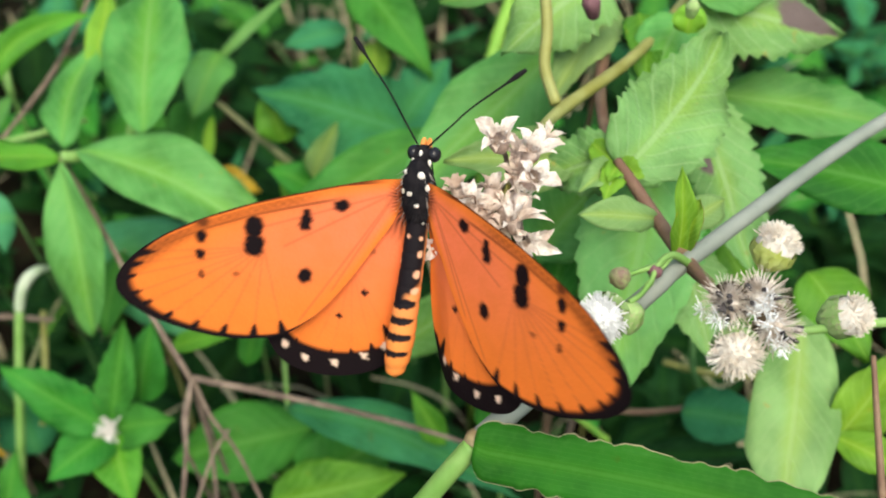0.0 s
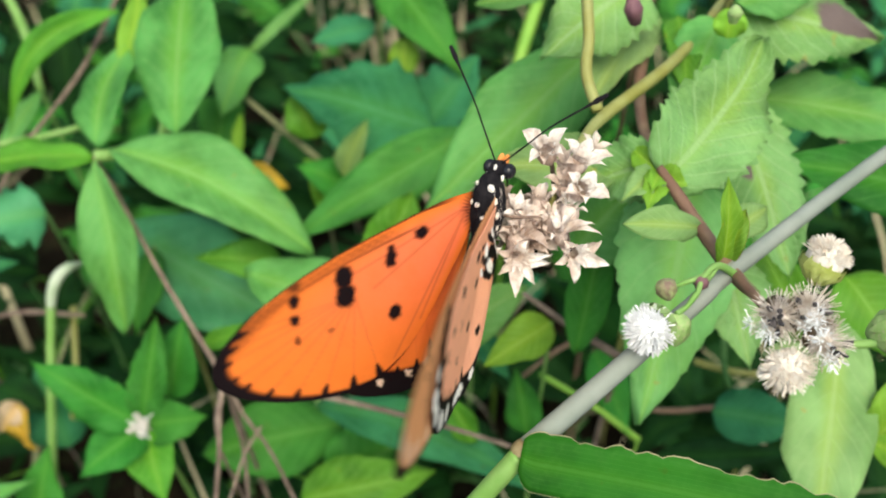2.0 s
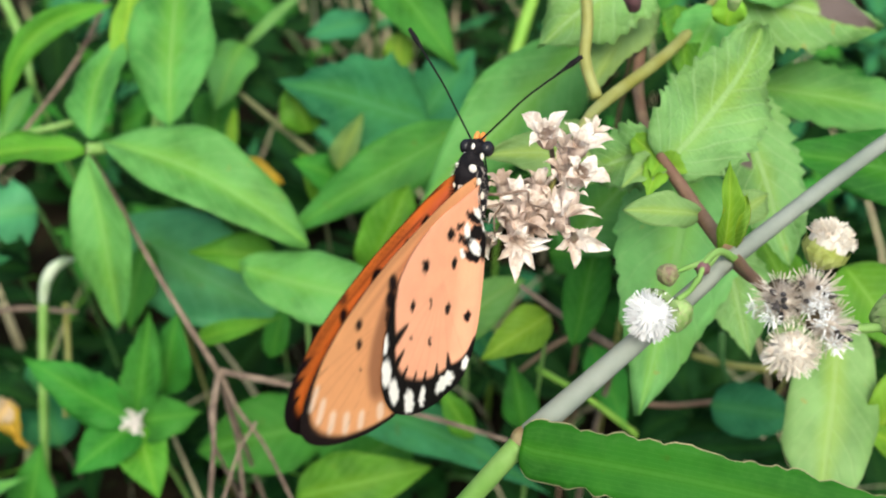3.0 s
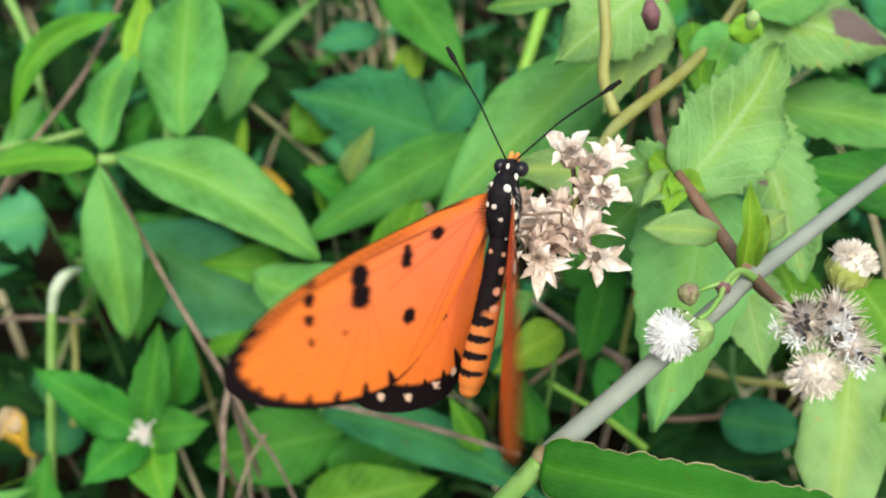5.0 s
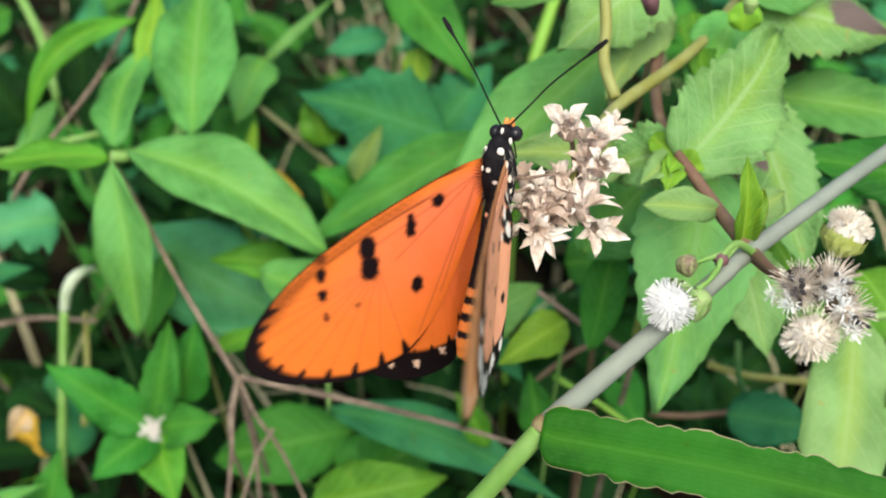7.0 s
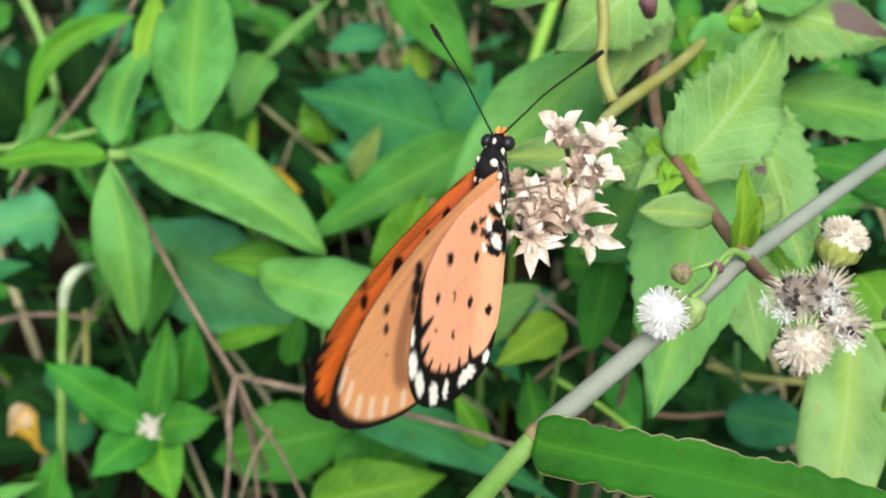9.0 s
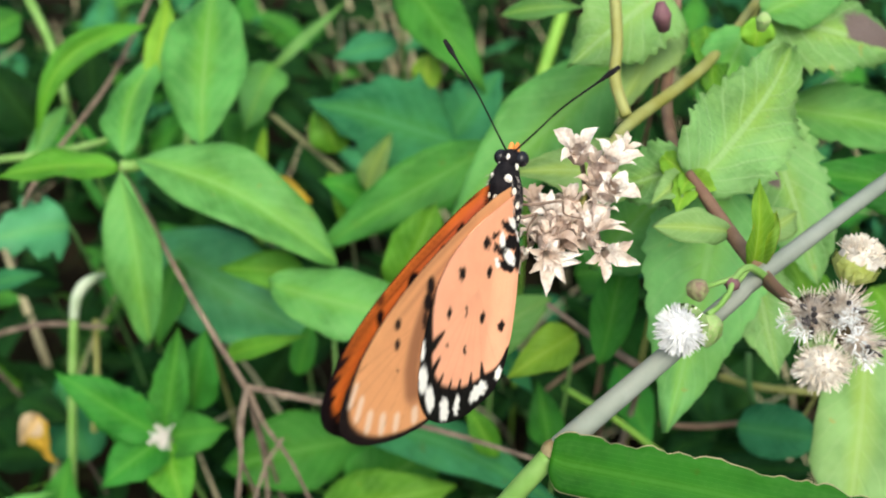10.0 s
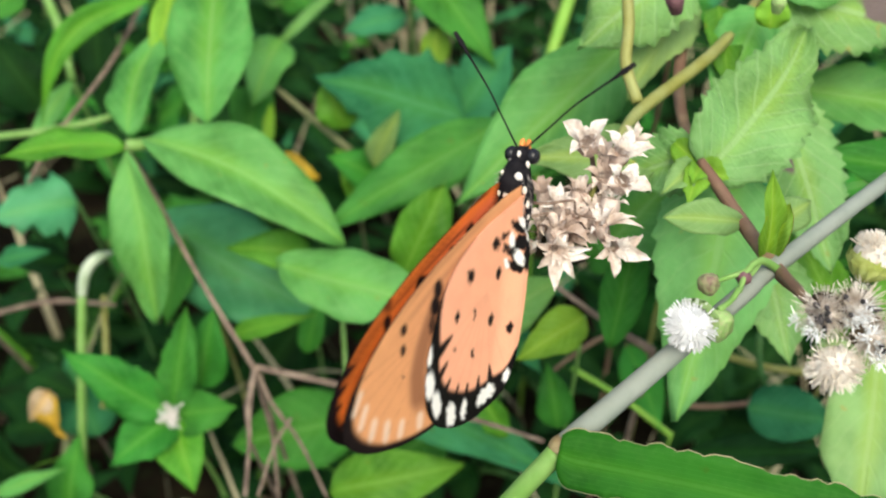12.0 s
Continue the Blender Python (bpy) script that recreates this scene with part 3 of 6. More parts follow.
# ---- toothed-leaf flowering weed ----
def build_toothed_weed():
    p = thing("flowering_weed", "flowering weed with pale toothed leaves, one browned by blight", "plant")
    leaf(p, (0.0223, 0.1090, 0.1824), (0.0391, 0.1314, 0.1894), 0.0158, SPOTTED, "deltoid", 10, 0.03, 0.25, 15, 0.11, skew=0.2)
    leaf(p, (0.0224, 0.1122, 0.1822), (0.0124, 0.1130, 0.1769), 0.0093, SPOTTED, "spade", -10, 0.05, 0.2, 9, 0.12)
    leaf(p, (0.0226, 0.1418, 0.1925), (0.0082, 0.1329, 0.1850), 0.0154, SPOTTED, "spade", 0, 0.04, 0.15, 11, 0.1)
    leaf(p, (0.0354, 0.1417, 0.1862), (0.0275, 0.1289, 0.1771), 0.0100, MEADOW_LIT, "ovate", 0, 0.04, 0.2, 9, 0.06)
    leaf(p, (0.0380, 0.1449, 0.1869), (0.0609, 0.1432, 0.1818), 0.0170, SPOTTED, "spade", 0, 0.03, 0.15, 11, 0.12, patch=(0.76, -0.3, 0.26))
    leaf(p, (0.0379, 0.1433, 0.1881), (0.0524, 0.1490, 0.1918), 0.0101, MEADOW_LIT, "ovate", 0, 0.04, 0.2, 9, 0.06)
    leaf(p, (0.0426, 0.1448, 0.1711), (0.0761, 0.1382, 0.1680), 0.0112, MEADOW, "lance", 0, 0.04, 0.2, 10, 0.09)
    leaf(p, (0.0729, 0.1263, 0.1647), (0.0445, 0.1318, 0.1681), 0.0118, MID, "lance", 0, 0.05, 0.3)
    leaf(p, (0.0374, 0.1314, 0.1770), (0.0435, 0.1114, 0.1625), 0.0140, SPOTTED, "deltoid", 0, 0.04, 0.2, 13, 0.12, patch=(0.35, 0.35, 0.1))
    leaf(p, (0.0263, 0.1004, 0.1805), (0.0163, 0.0977, 0.1835), 0.0045, HAZY, "elliptic", 0, 0.06, 0.35)
    leaf(p, (0.0277, 0.0943, 0.1794), (0.0274, 0.0971, 0.1906), 0.0034, LIME, "lance", 15, 0.04, 0.6, wave=0.12)
    leaf(p, (0.0279, 0.0943, 0.1792), (0.0296, 0.0962, 0.1868), 0.0030, LIME_WORN, "elliptic", -20, 0.05, 0.5, wave=0.12)
    leaf(p, (0.0300, 0.1014, 0.1786), (0.0356, 0.1052, 0.1800), 0.0044, HAZY, "elliptic")
    leaf(p, (0.0297, 0.1234, 0.1730), (0.0213, 0.0935, 0.1517), 0.0178, MEADOW_LIT_MORE, "ovate", -4, 0.03, 0.16, 13, 0.05, skew=-0.08)
    leaf(p, (0.0349, 0.1148, 0.1624), (0.0378, 0.1022, 0.1532), 0.0108, SPOTTED, "spade", 0, 0.04, 0.2, 10, 0.09)
    leaf(p, (0.0222, 0.1090, 0.1825), (0.0168, 0.1036, 0.1824), 0.0042, HAZY, "ovate", 10, 0.05, 0.35, 5, 0.1)
    leaf(p, (0.0222, 0.1090, 0.1825), (0.0197, 0.1020, 0.1819), 0.0036, LIME, "ovate", 0, 0.05, 0.35, 5, 0.1)
    leaf(p, (0.0222, 0.1090, 0.1825), (0.0189, 0.1135, 0.1833), 0.0042, LIME, "ovate", -10, 0.05, 0.35, 5, 0.1)
    leaf(p, (0.0222, 0.1090, 0.1825), (0.0252, 0.1064, 0.1823), 0.0036, LIME, "ovate", 15, 0.05, 0.35, 5, 0.1)
    leaf(p, (0.0222, 0.1090, 0.1825), (0.0242, 0.1182, 0.1825), 0.0038, HAZY, "ovate", 0, 0.05, 0.35, 5, 0.1)
    leaf(p, (0.0222, 0.1090, 0.1825), (0.0204, 0.1044, 0.1833), 0.0028, LIME, "ovate", 0, 0.05, 0.35, 5, 0.1)
    leaf(p, (0.0176, 0.1142, 0.1794), (0.0002, 0.1125, 0.1811), 0.0088, HAZY, "ovate", 0, 0.05, 0.2, 9, 0.06)
    leaf(p, (0.0256, 0.1463, 0.1853), (0.0154, 0.1296, 0.1794), 0.0085, HAZY, "ovate", 10, 0.05, 0.25, 9, 0.07)
    leaf(p, (0.0295, 0.1440, 0.1856), (0.0296, 0.1297, 0.1807), 0.0062, BRIGHT, "ovate", -10, 0.05, 0.3, 9, 0.07)
    leaf(p, (0.0137, 0.1259, 0.1528), (0.0242, 0.1299, 0.1653), 0.0135, MEADOW_LIT, "elliptic", 0, 0.05, 0.2)
    leaf(p, (0.0521, 0.1171, 0.1409), (0.0423, 0.1254, 0.1592), 0.0095, BRIGHT, "ovate", 0, 0.05, 0.2, 9, 0.06)
    leaf(p, (0.0161, 0.1213, 0.1361), (0.0198, 0.1297, 0.1557), 0.0072, MID, "elliptic", 0, 0.05, 0.2)
    leaf(p, (0.0348, 0.1347, 0.1872), (0.0352, 0.1357, 0.1915), 0.0048, LIME, "round")
    tube("stem", [(0.0221, 0.1091, 0.1831), (0.0237, 0.1056, 0.1821), (0.0263, 0.1002, 0.1803), (0.0288, 0.0922, 0.1801), (0.0306, 0.0893, 0.1797)],
         [0.0006, 0.0008, 0.0009, 0.0009, 0.0007], STEM_BROWN, p)
    tube("stem", [(0.0230, 0.1131, 0.1816), (0.0225, 0.1228, 0.1792), (0.0228, 0.1318, 0.1806), (0.0251, 0.1437, 0.1823), (0.0269, 0.1548, 0.1863)],
         [0.0007, 0.0008, 0.0009, 0.001, 0.001], STEM_BROWN, p)
    rooted(p, (0.0269, 0.1548, 0.1863), 0.001, STEM_BROWN, (0.0, 0.03))
    tube("purple_bud", [(0.0201, 0.1273, 0.1939), (0.0195, 0.1266, 0.1961), (0.0193, 0.1277, 0.1974)], [0.0009, 0.0013, 0.0006], BUD_PURPLE, p, "withered purple bud", 5, 8)
    tube("bud", [(0.0330, 0.1272, 0.1938), (0.0331, 0.1271, 0.1953), (0.0331, 0.1277, 0.1960)], [0.0006, 0.0011, 0.0004], BUD, p, "small green bud", 5, 8)
    q = thing("flowering_weed", "weed with a tall broad pale leaf and yellow-green shoots", "plant")
    tube("stem", [(0.0513, 0.0876, 0.1699), (0.0513, 0.0826, 0.1655), (0.0512, 0.0741, 0.1585)], [0.0003, 0.0004, 0.0005], STEM_BROWN, q, "thin reddish-brown stalk")
    rooted(q, (0.0512, 0.0741, 0.1585), 0.001, STEM_BROWN)
    leaf(q, (0.0548, 0.1160, 0.1493), (0.0486, 0.0895, 0.1333), 0.0140, HAZY, "elliptic", 0, 0.03, 0.15)
    leaf(q, (0.0584, 0.1019, 0.1357), (0.0676, 0.1075, 0.1517), 0.0088, LIME, "lance", 0, 0.05, 0.25)
    leaf(q, (0.0577, 0.1017, 0.1385), (0.0692, 0.0937, 0.1383), 0.0058, LIME, "lance", 0, 0.05, 0.25)
    leaf(q, (0.0574, 0.1242, 0.1513), (0.0652, 0.1115, 0.1440), 0.0113, BRIGHT, "ovate", 0, 0.05, 0.2)
    leaf(q, (0.0442, 0.1300, 0.1116), (0.0574, 0.1253, 0.1138), 0.0103, TEAL, "round", 0, 0.04, 0.15)
    leaf(q, (0.0341, 0.1276, 0.1010), (0.0608, 0.1258, 0.1050), 0.0064, SHADED, "lance")
    rooted(q, (0.0584, 0.1019, 0.1357), 0.0011, STEM_GREEN)


# ---- small composite flower heads ----
def pompon(name, centre, facing, radius, material, parent, count=260, cup=0.9, label="", ragged=0.15, cup_material=None, spread=1.75, fine=0.03, core=0.8):
    """A button of fine florets over a green cup."""
    c, f = Vector(centre), Vector(facing).normalized()
    rng = random.Random(int(abs(c.x * 1e5) + abs(c.z * 1e5)))
    turn = f.to_track_quat("Z", "Y").to_matrix()
    verts, faces = [], []
    for k in range(count):
        th = math.acos(1 - (1 - math.cos(spread)) * (k + 0.5) / count)
        ph = k * 2.39996 + rng.uniform(-0.2, 0.2)
        d = Vector((math.sin(th) * math.cos(ph), math.sin(th) * math.sin(ph), math.cos(th)))
        d = (d + Vector((rng.uniform(-1, 1), rng.uniform(-1, 1), rng.uniform(-1, 1))) * ragged).normalized()
        r = radius * rng.uniform(1 - ragged, 1 + ragged * 0.6)
        s = d.orthogonal().normalized()
        o = d.cross(s)
        w = radius * fine
        a = d * radius * 0.35
        b = d * r * 0.93
        e = d * r + s * w * rng.uniform(-2.5, 2.5) + o * w * rng.uniform(-2.5, 2.5)
        i = len(verts)
        for q, ww in ((a, w), (b, w * 1.25)):
            verts += [c + turn @ (q + s * ww), c + turn @ (q - s * ww * 0.5 + o * ww * 0.87), c + turn @ (q - s * ww * 0.5 - o * ww * 0.87)]
        verts.append(c + turn @ e)
        faces += [(i, i + 1, i + 4, i + 3), (i + 1, i + 2, i + 5, i + 4), (i + 2, i, i + 3, i + 5), (i + 3, i + 4, i + 6), (i + 4, i + 5, i + 6), (i + 5, i + 3, i + 6)]
    i = len(verts)
    rings, seg = 6, 12
    for a in range(rings + 1):
        th = a / rings * 1.9
        for b in range(seg):
            ph = b / seg * 2 * math.pi
            verts.append(c + turn @ (Vector((math.sin(th) * math.cos(ph), math.sin(th) * math.sin(ph), math.cos(th))) * radius * core))
    for a in range(rings):
        for b in range(seg):
            faces.append((i + a * seg + b, i + a * seg + (b + 1) % seg, i + (a + 1) * seg + (b + 1) % seg, i + (a + 1) * seg + b))
    ob = link_mesh(name, verts, faces, material, parent, label, False)
    if cup:
        bract_cup("bract_cup", c - f * radius * 0.1, f, radius * 0.86, radius * 1.15 * cup, cup_material or BUD, ob)
    return ob


def bract_cup(name, top, facing, radius, height, material, parent, count=14, label="", closed=False):
    """Overlapping pointed bracts round the base of a flower head or bud."""
    top, f = Vector(top), Vector(facing).normalized()
    turn = f.to_track_quat("Z", "Y").to_matrix()
    verts, faces = [], []
    seg, rings = 14, 7
    for a in range(rings + 1):
        u = a / rings
        r = radius * math.sin(math.pi * (0.5 + 0.5 * u) * 0.98) ** 0.6
        for b in range(seg):
            ph = 2 * math.pi * b / seg
            verts.append(top + turn @ Vector((math.cos(ph) * r, math.sin(ph) * r, -u * height)))
    for a in range(rings):
        for b in range(seg):
            faces.append((a * seg + b, (a + 1) * seg + b, (a + 1) * seg + (b + 1) % seg, a * seg + (b + 1) % seg))
    if closed:
        i = len(verts)
        for a in range(1, 6):
            th = a / 5 * math.pi / 2
            for b in range(seg):
                ph = 2 * math.pi * b / seg
                verts.append(top + turn @ Vector((math.cos(ph) * radius * math.cos(th), math.sin(ph) * radius * math.cos(th), math.sin(th) * height * 0.5)))
        for b in range(seg):
            faces.append((b, (b + 1) % seg, i + (b + 1) % seg, i + b))
        for a in range(4):
            for b in range(seg):
                faces.append((i + a * seg + b, i + a * seg + (b + 1) % seg, i + (a + 1) * seg + (b + 1) % seg, i + (a + 1) * seg + b))
    for k in range(count):
        ph = 2 * math.pi * k / count
        out_ = Vector((math.cos(ph), math.sin(ph), 0))
        along = Vector((-math.sin(ph), math.cos(ph), 0))
        w = radius * 0.24
        i = len(verts)
        lift = 0.25 if k % 2 else 0.12
        for q in (out_ * radius * 0.62 - Vector((0, 0, height * 0.8)), out_ * radius * 1.04 + along * w - Vector((0, 0, height * 0.35)),
                  out_ * radius * 1.04 - along * w - Vector((0, 0, height * 0.35)), out_ * radius * 1.1 + Vector((0, 0, height * lift))):
            verts.append(top + turn @ q)
        faces += [(i, i + 1, i + 2), (i + 1, i + 3, i + 2)]
    return link_mesh(name, verts, faces, material, parent, label)


def build_flowers():
    s = thing("flower_sprig", "sprig of white button flowers, green buds and a spent seed head", "flower")
    joint = (0.0286, 0.0915, 0.1808)
    tube("stalk", [(0.0304, 0.0885, 0.1804), joint, (0.0260, 0.0907, 0.1830), (0.0240, 0.0885, 0.1834), (0.0229, 0.0863, 0.1824)], [0.00052, 0.00052, 0.00045, 0.00037, 0.00030], STEM_GREEN, s)
    tube("stalk", [(0.0240, 0.0885, 0.1834), (0.0218, 0.0880, 0.1829), (0.0201, 0.0869, 0.1831)], [0.00037, 0.00030, 0.00030], STEM_GREEN, s)
    tube("stalk", [(0.0260, 0.0907, 0.1830), (0.0249, 0.0892, 0.1827), (0.0238, 0.0879, 0.1827)], [0.00030, 0.00030, 0.00030], STEM_GREEN, s)
    tube("stalk", [(0.0229, 0.0865, 0.1826), (0.0217, 0.0849, 0.1823), (0.0203, 0.0836, 0.1823)], [0.00037, 0.00030, 0.00037], STEM_GREEN, s)
    tube("stalk", [joint, (0.0291, 0.0865, 0.1826), (0.0300, 0.0805, 0.1848), (0.0309, 0.0777, 0.1862)], [0.00060, 0.00060, 0.00052, 0.00052], STEM_BROWN, s)
    tube("stalk", [(0.0300, 0.0805, 0.1848), (0.0324, 0.0816, 0.1862), (0.0339, 0.0816, 0.1877)], [0.00045, 0.00045, 0.00052], STEM_GREEN, s)
    tube("stalk", [(0.0477, 0.0765, 0.1863), (0.0432, 0.0764, 0.1861), (0.0395, 0.0761, 0.1858), (0.0361, 0.0766, 0.1849), (0.0321, 0.0772, 0.1855)], [0.00052, 0.00052, 0.00052, 0.00045, 0.00045], STEM_GREEN, s)
    pompon("flower_head", (0.0174, 0.0825, 0.1810), (-0.6, -0.65, 0.25), 0.0029, FLORET, s, 560, 1.0, "fresh white button flower", 0.2, fine=0.02, core=0.7)
    bract_cup("bud", (0.0206, 0.0832, 0.1811), (0.12, 0.45, 0.85), 0.0014, 0.0025, BUD, s, 12, "closed green flower bud", True)
    bract_cup("bud", (0.0195, 0.0870, 0.1833), (-0.25, 0.45, 0.85), 0.0012, 0.0017, BUD_TIPPED, s, 10, "small closed bud flushed purple-brown", True)
    bract_cup("bud", (0.0237, 0.0880, 0.1829), (0.1, -0.6, 0.6), 0.0008, 0.0014, BUD_PURPLE, s, 8, "tiny purplish bud", True)
    pompon("flower_head", (0.0341, 0.0826, 0.1910), (0.4, 0.35, 0.85), 0.0026, FLORET_OLD, s, 620, 0.85, "cream fading button flower in a green cup", 0.22, BUD_CUP, 1.25, 0.021)
    pompon("flower_head", (0.0285, 0.0717, 0.1868), (-0.1, -0.85, 0.1), 0.0026, FLORET_OLD, s, 560, 0.8, "cream button flower", 0.42, fine=0.024, core=0.78)
    pompon("flower_head", (0.0409, 0.0768, 0.1867), (0.75, -0.35, 0.5), 0.0025, FLORET_OLD, s, 560, 1.0, "cream fading button flower", 0.24, spread=1.25, fine=0.021)
    rng = random.Random(8)
    for head, way, r in (((0.0289, 0.0779, 0.1877), (-0.5, -0.8, 0.2), 0.0025), ((0.0322, 0.0786, 0.1877), (0.1, -0.8, 0.5), 0.0025),
                         ((0.0334, 0.0764, 0.1858), (0.5, -0.8, -0.1), 0.0026)):
        seed = pompon("seed_head", head, way, r * 0.86, PAPPUS_OLD, s, 820, 0.7, "brownish spent seed head with dark seeds", 1.1, STRAW, 2.2, 0.013, 0.5)
        for k in range(5):
            d = (Vector((rng.uniform(-0.8, 0.8), rng.uniform(-0.8, 0.8), rng.uniform(-0.8, 0.8))) + Vector(way)).normalized()
            pompon("seed_tuft", Vector(head) + d * r * rng.uniform(0.95, 1.15), d, r * rng.uniform(0.38, 0.55), FLORET, seed, 18, 0.0, "white star of bristles", 0.6, None, 2.0, 0.04, 0.12)
        for k in range(7):
            d = (Vector((rng.uniform(-0.8, 0.8), rng.uniform(-0.8, 0.8), rng.uniform(-0.8, 0.8))) + Vector(way)).normalized()
            a = Vector(head) + d * r * rng.uniform(0.6, 0.8)
            b = a + (d + Vector((rng.uniform(-1, 1), 0, rng.uniform(-1, 1)))).normalized() * 0.0012
            tube("seed", [a, (a + b) / 2, b], [0.00014, 0.00034, 0.00014], ACHENE, seed, "dark seed", 2, 5)
    return s


# ---- dried star-shaped calyces ----
def calyx(parent, centre, facing, lobes, wide, material, seed):
    """A dried calyx: a ribbed tube whose mouth opens into papery pointed lobes; facing is (right, up, to the open side),
    lobes are (direction in degrees, length in millimetres)."""
    rng = random.Random(seed)
    right, face = Vector((1, 0, 0)), FACING.normalized()
    up = face.cross(right)
    c = Vector(centre)
    f = (right * facing[0] + up * facing[1] + face * facing[2]).normalized()
    verts, faces = [], []
    mouth = 0.0008 * wide
    outline = ((0.0, 0.78), (0.16, 0.95), (0.34, 1.0), (0.54, 0.8), (0.74, 0.46), (0.9, 0.17), (1.0, 0.03))
    mean = sum(length for _, length in lobes) / len(lobes)
    inner = [(angle + rng.uniform(22, 50), mean * rng.uniform(0.5, 0.8)) for angle, _ in lobes]
    for k, (angle, length) in enumerate(list(lobes) + inner):
        erect = 0.0 if k < len(lobes) else rng.uniform(0.45, 0.9)
        a = radians(angle)
        flat = right * math.cos(a) + up * math.sin(a)
        o = (flat - f * flat.dot(f) * 0.6 + f * erect).normalized()
        side = f.cross(o).normalized()
        length = length * 0.00104
        half_width = 0.00016 * wide * (length * 1000 + 1.3) * rng.uniform(0.85, 1.15) * (1.0 if k < len(lobes) else 0.62)
        curl, sway, twist = rng.uniform(-0.12, 0.3), rng.uniform(-0.13, 0.13), rng.uniform(-0.5, 0.5)
        i = len(verts)
        for s, w in outline:
            spine = c + o * (mouth * 0.8 + (length - mouth * 0.8) * s) + side * length * sway * s * s
            spine += f * (length * (0.16 * math.sin(math.pi * 0.8 * s) - curl * s * s) - 0.0005 * (1 - s) ** 3)
            spine += Vector((rng.uniform(-1, 1), rng.uniform(-1, 1), rng.uniform(-1, 1))) * 0.00007
            edge = side * math.cos(twist * s) + f * math.sin(twist * s)
            for t in (-1.0, -0.5, 0.0, 0.5, 1.0):
                groove = 0.5 * abs(t) ** 1.3 - 0.12 * (1 - abs(t)) + rng.uniform(-0.05, 0.05)
                verts.append(spine + edge * half_width * w * t * (1 + rng.uniform(-0.1, 0.1)) + f * half_width * w * groove)
        for q in range(len(outline) - 1):
            for g in range(4):
                j = i + q * 5 + g
                faces.append((j, j + 1, j + 6, j + 5))
    ob = link_mesh("calyx", verts, faces, material, parent)
    x = f.orthogonal().normalized()
    y = f.cross(x)
    verts, faces = [], []
    seg, rings, deep = 20, 7, 0.0027
    for i in range(rings + 1):
        u = i / rings
        r = mouth * (1.0 + 0.3 * math.sin(math.pi * u) - 0.62 * u * u)
        for j in range(seg):
            a = 2 * math.pi * j / seg
            rr = r * (1 + 0.11 * math.cos(a * 10) + rng.uniform(-0.04, 0.04))
            verts.append(c + (x * math.cos(a) + y * math.sin(a)) * rr - f * (deep * u + 0.00008))
    for i in range(rings):
        for j in range(seg):
            a, b = i * seg + j, i * seg + (j + 1) % seg
            faces.append((a, a + seg, b + seg, b))
    faces.append(tuple(rings * seg + j for j in range(seg)))
    link_mesh("calyx_tube", verts, faces, HUSK_TUBE, ob, "ribbed pinkish-brown calyx tube")
    foot = Vector((0.0076, 0.0967, 0.1884))
    end = c - f * deep
    tube("stalk", [foot, (foot + end) / 2 + Vector((0, 0.001, 0.001)), end, c - f * deep * 0.9], [0.0003, 0.0003, 0.0003, 0.0003], TWIG, parent, "", 4, 5)
    return ob


